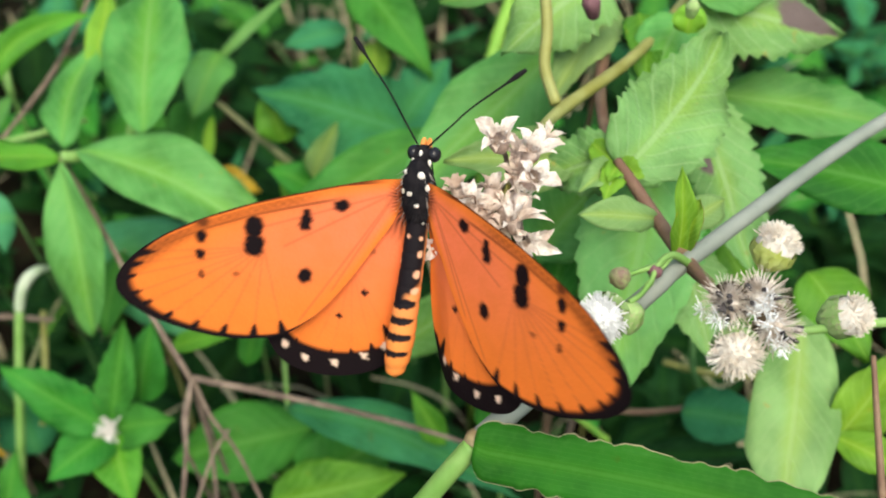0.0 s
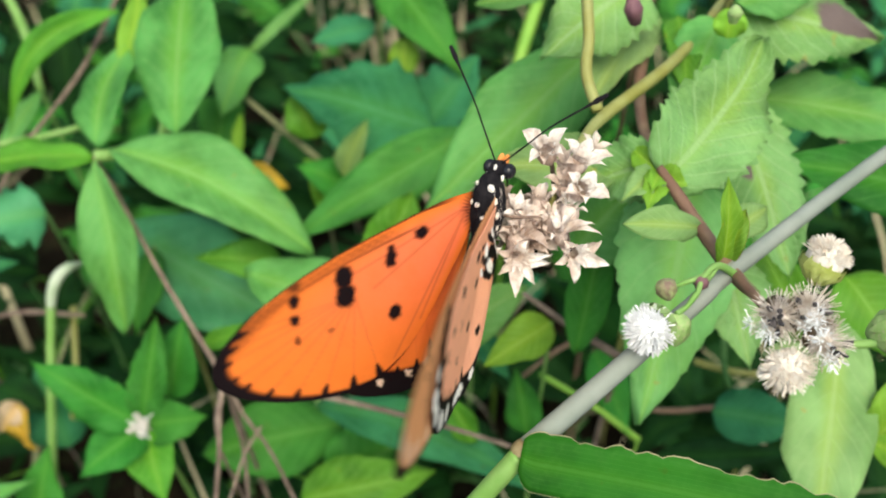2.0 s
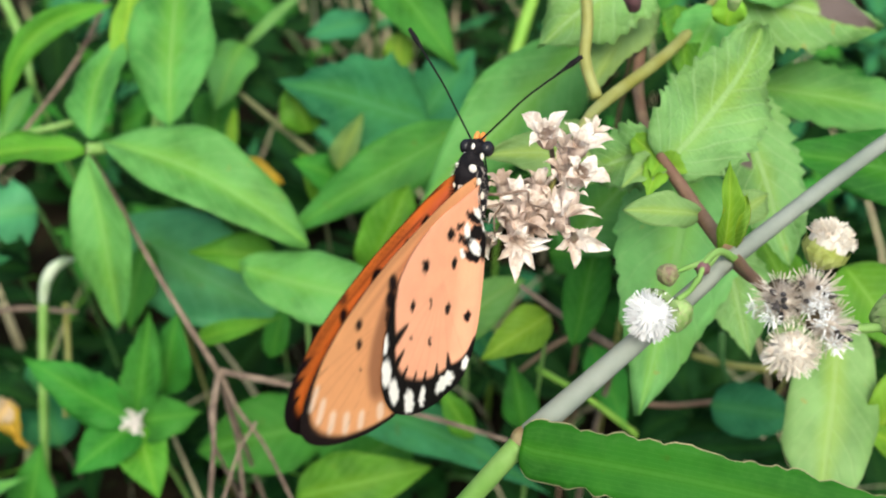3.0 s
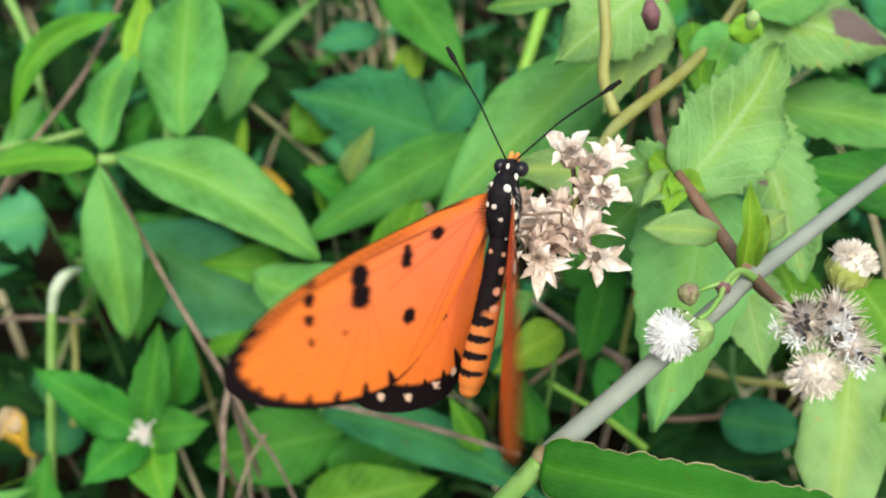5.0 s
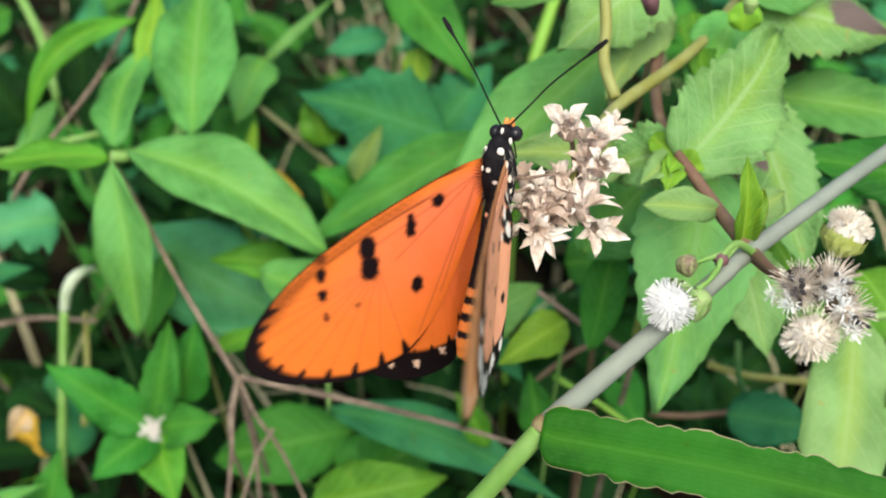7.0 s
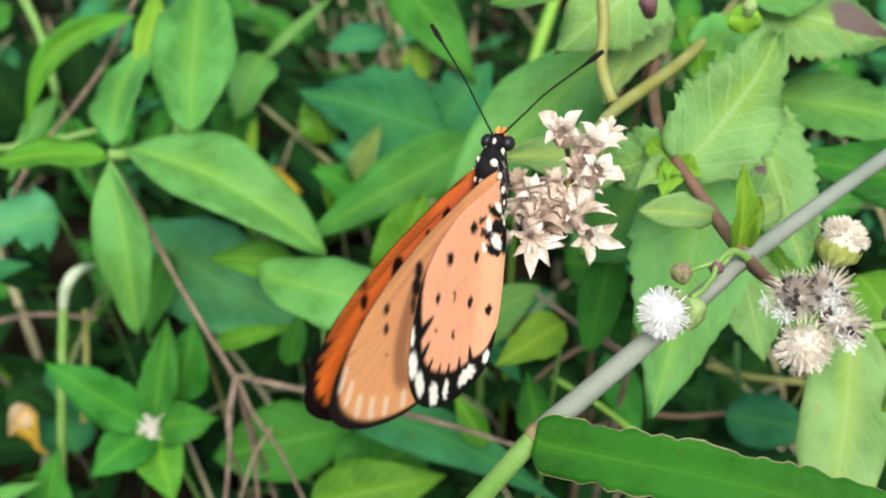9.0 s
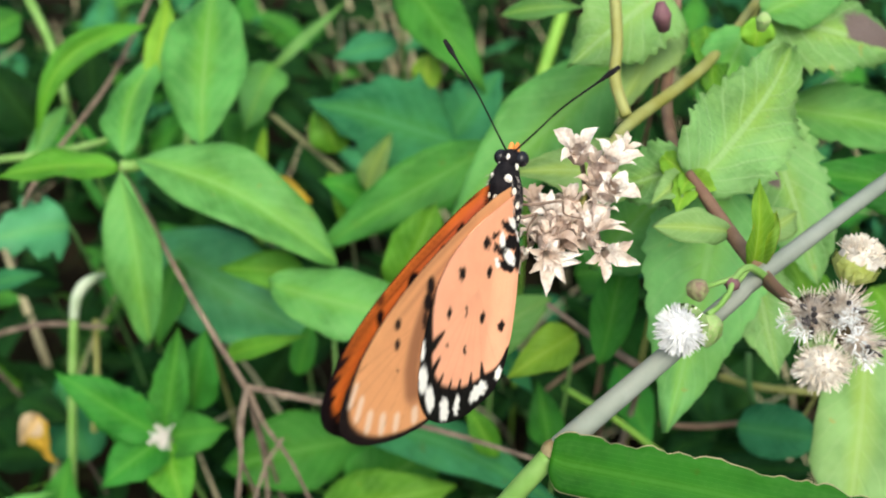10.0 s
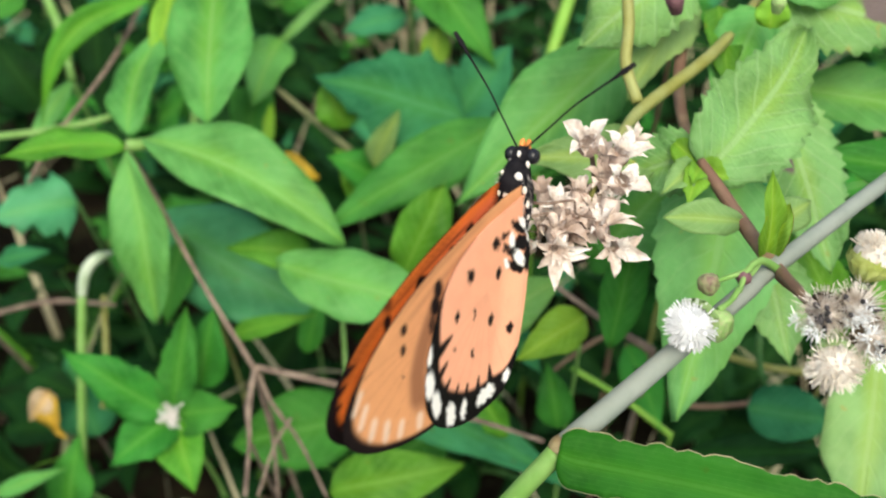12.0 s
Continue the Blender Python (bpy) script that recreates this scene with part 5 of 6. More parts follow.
FORE_ENDS = [(27.7, -12.0), (28.8, -13.7), (29.3, -15.4), (28.5, -17.4), (27.0, -18.5), (24.2, -19.6), (20.9, -20.3), (17.4, -20.5), (13.8, -20.1), (10.5, -19.1)]
HIND_ENDS = [(15.1, -15.6), (14.8, -18.9), (13.3, -21.3), (10.8, -22.6), (8.2, -23.0), (5.2, -22.7), (2.2, -21.7), (0.1, -19.2)]


def teeth_along(X, Y, ends, start, reach, width):
    """Dark wedges that run in from the edge along the veins."""
    v = np.zeros_like(X)
    for ex, ey in ends:
        dx, dy = start[0] - ex, start[1] - ey
        ln = math.hypot(dx, dy)
        t = ((X - ex) * dx + (Y - ey) * dy) / ln
        d = np.abs((X - ex) * dy - (Y - ey) * dx) / ln
        w = width * np.clip(1 - t / reach, 0, 1) ** 0.7
        v = np.maximum(v, (1 - soft_step(d, w * 0.8 - 0.02, w * 1.1 + 0.12)) * (t < reach) * (t > -2))
    return v


def basal_hair(X, Y, reach):
    """Dark hairs that fan out from the wing root."""
    a = np.arctan2(Y + 0.3, X + 1.5)
    d = np.hypot(X * 1.3 + 0.4, Y * 0.9 + 0.6)
    strand = 0.55 + 0.45 * np.sin(a * 46.0 + 2.0 * np.sin(d * 1.7))
    return np.clip((1 - soft_step(d, reach * 0.25, reach)) * (0.35 + strand), 0, 1) * 0.92


def streak(X, Y, a, b, width, soft=0.5):
    """A long mark from a to b, with rounded ends."""
    dx, dy = b[0] - a[0], b[1] - a[1]
    t = np.clip(((X - a[0]) * dx + (Y - a[1]) * dy) / (dx * dx + dy * dy), 0, 1)
    return 1 - soft_step(np.hypot(X - a[0] - t * dx, Y - a[1] - t * dy), width * (1 - soft), width * (1 + soft))


def fore_marks(X, Y, Rr, Kk, layer):
    cell = (14.2, -9.0)
    rim_w = np.interp(Kk, (0, 0.02, 0.33, 0.42, 0.5, 0.58, 0.77, 0.8), (0.0, 0.014, 0.024, 0.062, 0.058, 0.034, 0.024, 0.0))
    rim = soft_step(Rr, 1 - rim_w - 0.014, 1 - rim_w * 0.7 + 0.002) * (rim_w > 0.002)
    ragged = 0.06 * np.sin(X * 5.1 + Y * 3.3) + 0.05 * np.sin(Y * 6.7 - X * 2.9)
    costa_y = np.interp(X, (0, 6.6, 11.3, 15.9, 20.8, 24.8, 27.6), (1.1, -0.5, -2.3, -4.2, -6.7, -9.3, -11.9))
    below = costa_y - Y
    if layer == 0:
        XX, YY = X + ragged, Y + ragged * 0.8
        dark = np.maximum.reduce([
            blot(XX, YY, 6.5, -2.9, 0.9, 0.7, -20), blot(XX, YY, 10.1, -4.5, 0.5, 0.7), blot(XX, YY, 10.0, -5.5, 0.66, 0.95, 5, 0.25, 3),
            blot(XX, YY, 15.5, -6.9, 1.0, 1.25, 0, 0.2, 3), blot(XX, YY, 15.2, -9.0, 1.1, 1.25, 8, 0.2, 3),
            blot(XX, YY, 9.2, -11.6, 0.8, 0.92), blot(XX, YY, 21.0, -7.3, 0.85, 0.7, 0, 0.5) * 0.85, blot(XX, YY, 20.95, -8.95, 0.62, 0.8), blot(XX, YY, 20.8, -11.0, 0.56, 0.62),
            blot(XX, YY, 20.45, -13.3, 0.36, 0.46) * 0.75, blot(XX, YY, 16.7, -12.65, 0.42, 0.32) * 0.6, rim,
            teeth_along(X, Y, FORE_ENDS, cell, 1.9, 0.62), teeth_along(X, Y, FORE_ENDS[:5], cell, 2.2, 0.75) * 0.9, basal_hair(X, Y, 3.2)])
        grain = 0.5 + 0.3 * np.sin(X * 9.0 + 1.7 * np.sin(Y * 5.0)) + 0.25 * np.sin(X * 3.1 - Y * 8.3)
        costa = (1 - soft_step(below, 0.1, 0.32)) * 0.85 * soft_step(X, 1, 5)
        smoke = soft_step(below, 0.25, 0.5) * (1 - soft_step(below, 1.0, 2.1 + 1.6 * soft_step(X, 20, 27))) * soft_step(X, 7.5, 12) * np.clip(0.3 + 0.5 * grain + 0.25 * soft_step(X, 20, 26), 0, 1) * 0.75
        subcosta = (1 - soft_step(np.abs(below - 1.75 + 0.02 * X), 0.06, 0.3)) * 0.6 * soft_step(X, 5, 9) * (1 - soft_step(X, 24, 27))
        dark = np.maximum.reduce([dark, costa, smoke, subcosta])
        # painted shadow line where the trailing edge lies over the hindwing
        fold_shadow = soft_step(Rr, 0.975, 0.995) * (Kk > 0.77) * (Kk < 0.95) * 0.75
        vein = np.maximum.reduce([vein_lines(X, Y, FORE_ENDS, cell, 0.1) * 0.32, vein_lines(X, Y, [(14.2, -6.6), (12.0, -8.6), (9.0, -17.0), (6.0, -12.8)], (0.8, -0.4), 0.13) * 0.42, fold_shadow])
        light = np.zeros_like(X)
    else:
        dark = np.maximum.reduce([
            blot(X, Y, 6.5, -2.7, 0.6, 0.4), blot(X, Y, 10.0, -4.6, 0.5, 0.6), blot(X, Y, 15.3, -6.5, 0.72, 0.95), blot(X, Y, 15.7, -8.0, 0.8, 1.0), blot(X, Y, 16.2, -9.7, 0.45, 0.9) * 0.85,
            blot(X, Y, 20.75, -9.0, 0.5, 0.55), blot(X, Y, 20.8, -10.9, 0.42, 0.55), blot(X, Y, 20.7, -13.4, 0.2, 0.25) * 0.7,
            soft_step(Rr, 1 - rim_w * 0.8 - 0.016, 1 - rim_w * 0.6 + 0.002) * (rim_w > 0.002),
            teeth_along(X, Y, FORE_ENDS[:6], cell, 2.4, 0.22) * 0.3])
        light = np.maximum.reduce([streak(X, Y, a, b, w, 0.55) for a, b, w in (
            ((27.1, -13.0), (28.0, -14.5), 0.34), ((26.3, -14.6), (27.0, -16.0), 0.42), ((25.0, -16.4), (25.4, -17.5), 0.48), ((23.0, -17.3), (23.2, -18.4), 0.5),
            ((20.7, -18.0), (20.9, -18.9), 0.48), ((17.7, -18.4), (17.7, -19.1), 0.55))]) * 0.6
        # Rust-brown scales beside the hindwing, with its shadow painted in as well
        line = np.interp(-Y, (4.0, 6.5, 9.5, 11.3, 13.9, 16.3, 18.5), (11.5, 14.8, 16.6, 17.6, 18.4, 18.2, 17.0))
        rust_shadow = (1 - soft_step(np.abs(X - line), 0.5, 2.0)) * soft_step(-Y, 5, 9) * (1 - soft_step(-Y, 16.5, 18.6))
        brown = (1 - soft_step(below, 1.2, 4.5)) * soft_step(X, 3, 10) * (1 - soft_step(X, 18, 24)) * (0.6 + 0.4 * np.sin(below * 4.0))
        vein = np.maximum.reduce([vein_lines(X, Y, FORE_ENDS, cell, 0.09) * 0.2, rust_shadow * 0.95, brown * 0.5])
    return {"dark": dark, "light": light, "vein": vein}


def hind_marks(X, Y, Rr, Kk, layer):
    cell = (5.5, -9.5)
    rim_w = np.interp(Kk, (0, 0.22, 0.27, 0.34, 0.5, 0.66, 0.76, 0.8), (0.0, 0.0, 0.03, 0.1, 0.125, 0.125, 0.09, 0.0))
    ragged = 0.1 * np.sin(X * 6.1 + Y * 3.3) + 0.08 * np.sin(Y * 7.7 - X * 2.9)
    XX, YY = X + ragged, Y + ragged
    if layer == 0:
        rim = soft_step(Rr, 1 - rim_w * 1.15 - 0.01, 1 - rim_w * 1.1 + 0.01) * (rim_w > 0.004)
        dark = np.maximum.reduce([rim, teeth_along(X, Y, HIND_ENDS, cell, 3.4, 0.9), blot(XX, YY, 3.9, -12.4, 0.42, 0.4), blot(XX, YY, 6.8, -15.4, 0.32, 0.3),
                                  blot(XX, YY, 3.3, -7.4, 0.5, 0.4) * 0.4, basal_hair(X, Y, 6.0)])
        light = np.maximum.reduce([blot(XX, YY, x, y, 0.46, 0.42) for x, y in ((3.7, -20.1), (7.2, -21.2), (10.5, -20.9), (12.9, -19.4), (1.4, -18.9))]) * 0.95
    else:
        rim = soft_step(Rr, 1 - rim_w * 1.3 - 0.012, 1 - rim_w * 1.25 + 0.012) * (rim_w > 0.004)
        dark = np.maximum.reduce([rim, teeth_along(X, Y, HIND_ENDS[:-1], cell, 4.6, 0.95)] + [blot(XX, YY, x, y, rx, ry) for x, y, rx, ry in (
            (4.8, -4.75, 0.72, 0.62), (2.9, -5.3, 0.5, 0.55), (9.1, -7.6, 0.62, 0.72), (3.7, -7.8, 0.55, 0.6), (10.75, -11.5, 0.4, 0.52), (7.5, -11.7, 0.22, 0.6), (4.15, -12.55, 0.58, 0.6),
            (0.95, -13.6, 0.5, 0.6), (10.7, -14.7, 0.2, 0.24), (7.15, -15.5, 0.3, 0.5))])
        edge = (1 - soft_step(np.abs(Rr - 0.985), 0.006, 0.02)) * (Kk > 0.14) * (Kk < 0.34)
        dark = np.maximum.reduce([dark, edge * 0.8, blot(XX, YY, 14.2, -10.2, 0.6, 1.5, 5) * 0.75] + [blot(XX, YY, x, y, rx, ry, a, 0.2) for x, y, rx, ry, a in (
            (1.1, -3.1, 1.3, 0.55, 25), (3.2, -4.0, 0.8, 0.35, -20), (0.9, -4.9, 1.7, 0.8, -25), (1.6, -5.8, 1.2, 0.55, 20), (0.9, -7.1, 1.3, 0.75, 15), (-0.6, -6.0, 0.8, 1.8, 0), (-0.4, -3.0, 0.9, 1.0, 0))])
        light = np.maximum.reduce([blot(XX, YY, x, y, rx, ry, a, 0.2, 2.6) for x, y, rx, ry, a in (
            (15.0, -14.6, 0.36, 0.9, 5), (14.4, -17.6, 0.72, 1.35, -13), (12.9, -19.7, 0.72, 1.4, -25), (10.0, -21.3, 0.78, 1.25, -16), (7.6, -21.3, 0.48, 1.0, 3),
            (3.6, -20.5, 1.6, 0.8, -22), (0.6, -18.8, 0.45, 0.75, 0), (0.1, -2.7, 0.75, 0.5, 30), (2.0, -4.4, 0.42, 0.85, -15), (0.75, -6.3, 0.55, 0.95, -45), (2.5, -6.8, 0.32, 0.6, -20), (-0.8, -4.2, 0.4, 0.5, 0))])
    vein = vein_lines(X, Y, HIND_ENDS, cell, 0.09) * 0.14
    return {"dark": dark, "light": light, "vein": vein}


def ball(name, centre, radii, material, parent, label="", tilt=0.0, seg=18, rings=12, bumps=0.0):
    c = Vector(centre)
    rot = Matrix.Rotation(radians(tilt), 3, "X")
    verts, faces = [], []
    for i in range(rings + 1):
        th = math.pi * i / rings
        for j in range(seg):
            ph = 2 * math.pi * j / seg
            d = Vector((math.sin(th) * math.cos(ph), math.cos(th), math.sin(th) * math.sin(ph)))
            k = 1 + bumps * noise.noise(d * 4 + c * 900)
            verts.append((c + rot @ Vector((d.x * radii[0], d.y * radii[1], d.z * radii[2])) * k) * 0.001)
    for i in range(rings):
        for j in range(seg):
            a, b = i * seg + j, i * seg + (j + 1) % seg
            faces.append((a, a + seg, b + seg, b))
    return link_mesh(name, verts, faces, material, parent, label)


HINGE = 1.27


def thorax_hair(name, parent, material, count, sides, length, seed, label):
    """Fine hairs on the back and flanks of the thorax; sides is the span across the back, from the middle (0) to the wing roots (1)."""
    rng = random.Random(seed)
    verts, faces = [], []
    for k in range(count):
        u = rng.uniform(*sides) * rng.choice((-1, 1))
        y = rng.uniform(-4.3, 2.6)
        ring = math.sqrt(max(0.05, 1 - ((y + 0.6) / 4.2) ** 2))
        a = u * 1.45
        n = Vector((math.sin(a), 0.0, math.cos(a)))
        p = Vector((1.93 * ring * n.x, y, -0.95 + 1.93 * ring * n.z + 0.1 * (y + 0.6)))
        way = (n * 0.7 + Vector((rng.uniform(-0.4, 0.4), -0.9 + rng.uniform(-0.4, 0.4), rng.uniform(-0.1, 0.3)))).normalized()
        side = way.cross(n)
        side = (side.normalized() if side.length > 0.05 else Vector((0, 1, 0))) * 0.035
        ln = length * rng.uniform(0.5, 1.2)
        i = len(verts)
        lift = way.cross(side)
        verts += [(p - side) * 0.001, (p + side) * 0.001, (p + lift) * 0.001, (p + way * ln) * 0.001]
        faces += [(i, i + 1, i + 3), (i + 1, i + 2, i + 3), (i + 2, i, i + 3)]
    return link_mesh(name, verts, faces, material, parent, label, False)


def build_abdomen(parent):
    """A slim ringed abdomen: black on the back near the thorax with pale side spots, orange with black cross stripes towards the end."""
    rings, seg = 130, 40
    ys = np.linspace(-3.6, -21.0, rings + 1)
    verts, faces = [], []
    marks = {k: [] for k in ("reach", "dark", "light", "vein")}
    stripes = ((-12.3, 0.55), (-14.2, 0.42), (-16.0, 0.42), (-17.9, 0.36))
    for y in ys:
        x0 = np.interp(-y, (2, 7, 12, 17, 20.6), (0, 0, -0.1, -0.35, -0.65))
        z0 = np.interp(-y, (2, 7, 12, 17, 20.6), (-1.3, -0.1, 1.1, 2.2, 2.8))
        r = np.interp(-y, (3.6, 5, 9, 13, 16.5, 19, 20.4, 21), (1.2, 1.3, 1.33, 1.45, 1.6, 1.45, 1.05, 0.25))
        r *= 1 - 0.05 * max(0.0, math.cos((y + 12.3) / 1.83 * 2 * math.pi)) ** 3
        for j in range(seg):
            a = 2 * math.pi * j / seg
            n = Vector((math.sin(a), 0.0, math.cos(a)))
            verts.append(Vector((x0 + r * n.x, y, z0 + r * n.z)) * 0.001)
            ang = math.degrees(math.atan2(n.x, n.z))
            wob = 0.18 * noise.noise(Vector((ang * 0.06, y * 2.0, 3.0)))
            back = 1 - float(soft_step(-y + 0.02 * ang + wob * 2, 11.2, 12.2))
            dark = back * (1 - float(soft_step(abs(ang + 8), 78, 98)))
            for sy, half in stripes:
                span = max(0.0, 1 - ((ang + 22) / 92) ** 2)
                dark = max(dark, 1 - float(soft_step(abs(y - sy + wob) - half * math.sqrt(span), -0.06, 0.1)) if span > 0 else 0.0)
            light = 0.0
            for sy, sa, ry, ra in ((-6.9, 55, 0.42, 17), (-9.1, 52, 0.48, 20), (-10.9, 55, 0.38, 24), (-5.2, 50, 0.26, 13), (-7.9, -62, 0.35, 14), (-5.0, -20, 0.24, 12)):
                light = max(light, 1 - float(soft_step(math.hypot((y - sy) / ry, (ang - sa) / ra), 0.7, 1.15)))
            marks["dark"].append(dark)
            marks["light"].append(light)
            marks["vein"].append(0.25 * max(0.0, math.cos((y + 12.3) / 1.83 * 2 * math.pi)) ** 8)
            marks["reach"].append((-y - 3.6) / 17.4)
    for i in range(rings):
        for j in range(seg):
            a, c = i * seg + j, i * seg + (j + 1) % seg
            faces.append((a, c, c + seg, a + seg))
    faces.append(tuple(rings * seg + j for j in range(seg)))
    ob = link_mesh("abdomen", verts, faces, ABDOMEN, parent, "slim orange abdomen, black on the back, with black cross stripes")
    for key, values in marks.items():
        ob.data.attributes.new(key, "FLOAT", "POINT").data.foreach_set("value", values)
    return ob


def build_butterfly():
    b = thing("butterfly", "orange black-spotted butterfly with pinkish white-spotted underwings, feeding on dried flowers", "butterfly")
    thorax = ball("thorax", (0, -0.6, -0.95), (1.95, 4.2, 1.95), BLACK_FUR, b, "black furry thorax with white dots", 6, bumps=0.12)
    head = ball("head", (0, 3.65, -2.0), (1.2, 1.15, 1.15), BLACK_FUR, b, "black head", 0, bumps=0.06)
    for s in (-1, 1):
        ball("eye", (s * 1.2, 3.8, -2.05), (0.76, 0.85, 0.9), EYE_BLACK, head, "glossy black eye")
        ball("palp", (s * 0.35, 4.75, -2.6), (0.33, 0.75, 0.4), ORANGE_SCALE, head, "orange palp", -20)
    tips = {-1: (-8.3, 15.8, -1.3), 1: (11.4, 14.1, -0.8)}
    for s in (-1, 1):
        base = Vector((s * 0.4, 4.5, -1.6))
        tip = Vector(tips[s])
        mid = base.lerp(tip, 0.5) + Vector((-s * 0.3, 0.25, 0.2))
        q = [(base) * 0.001, base.lerp(mid, 0.55) * 0.001, mid * 0.001, mid.lerp(tip, 0.6) * 0.001, mid.lerp(tip, 0.82) * 0.001, tip * 0.001]
        tube("antenna", q, [0.00011, 0.0001, 0.0001, 0.00012, 0.00032, 0.00022], BLACK_FUR, head, "thin black clubbed antenna", 6, 7)
    for x, y, rx, ry in ((0.85, 1.95, 0.55, 0.5), (1.45, 0.6, 0.4, 0.45), (-1.2, 0.0, 0.24, 0.34), (-0.3, -0.1, 0.36, 0.34), (0.5, -1.4, 0.38, 0.28), (0.85, -3.5, 0.34, 0.24), (-0.4, -4.2, 0.24, 0.2),
                         (-1.05, 2.1, 0.26, 0.36), (-1.6, 0.8, 0.26, 0.34), (1.75, -0.9, 0.3, 0.5), (1.7, -2.3, 0.26, 0.4), (-1.75, -1.0, 0.22, 0.36)):
        k = 1 - (x / 1.95) ** 2 - ((y + 0.6) / 4.2) ** 2
        z = -0.95 + 1.95 * math.sqrt(max(0.0, k)) + 0.1 * (y + 0.6)
        ball("white_dot", (x, y, z), (rx * 0.85, ry * 0.85, 0.16), WHITE_SCALE, thorax, "", 0, 10, 6, 0.25)
    for x, y, z, r in ((0.05, 4.0, -1.0, 0.3), (-0.95, 3.0, -1.2, 0.3), (1.0, 3.0, -1.2, 0.32)):
        ball("white_dot", (x, y, z), (r * 0.7, r * 1.25, 0.2), WHITE_SCALE, head, "", 0, 10, 6, 0.2)
    thorax_hair("fur", thorax, BLACK_FUR, 420, (-1.0, 1.0), 0.75, 5, "short black hairs")
    thorax_hair("fur", thorax, GREY_HAIR, 110, (0.55, 1.0), 1.25, 9, "pale grey hairs at the wing roots")
    build_abdomen(b)
    for joints in (((1.2, -1.0, -1.6), (3.4, -0.75, -1.4), (6.0, -0.1, -1.6), (6.15, -0.75, -2.2), (6.2, -1.7, -2.9), (7.6, -2.3, -4.9)),
                   ((1.0, -2.6, -2.0), (2.4, -2.2, -2.1), (3.2, -1.9, -2.4), (2.8, -2.6, -2.5), (2.2, -3.7, -2.6), (2.2, -5.9, -3.2)),
                   ((-1.0, 0.3, -2.4), (-1.9, -1.0, -4.0), (-1.4, -1.7, -6.2), (-0.4, -2.2, -8.4)),
                   ((-1.0, -1.2, -2.4), (-1.5, -4.2, -3.8), (-0.6, -4.9, -6.0), (0.4, -5.4, -7.8))):
        tube("leg", [Vector(q) * 0.001 for q in joints], ([0.0002, 0.0002, 0.00015, 0.00012, 0.00011, 0.00007] if len(joints) == 6 else [0.00016, 0.00012, 0.0001, 0.00006]), LEG, b, "thin brown leg", 5, 6)
    tube("proboscis", [Vector(p) * 0.001 for p in ((0.0, 4.2, -2.9), (0.0, 3.0, -3.9), (0.0, 0.9, -5.0))], [0.00016, 0.00012, 0.0001], BLACK_FUR, b, "", 6, 6)
    wings = []
    for s, side in ((-1, True), (1, False)):
        f = wing("forewing", FORE, side, b, fore_marks, WING_UPPER, WING_UNDER_FORE, "orange forewing with black spots and dark edge")
        h = wing("hindwing", HIND, side, b, hind_marks, WING_UPPER, WING_UNDER_HIND, "hindwing with black border and white dots")
        wings.append((s, f, h))
    return b, wings


butterfly, wing_pairs = build_butterfly()

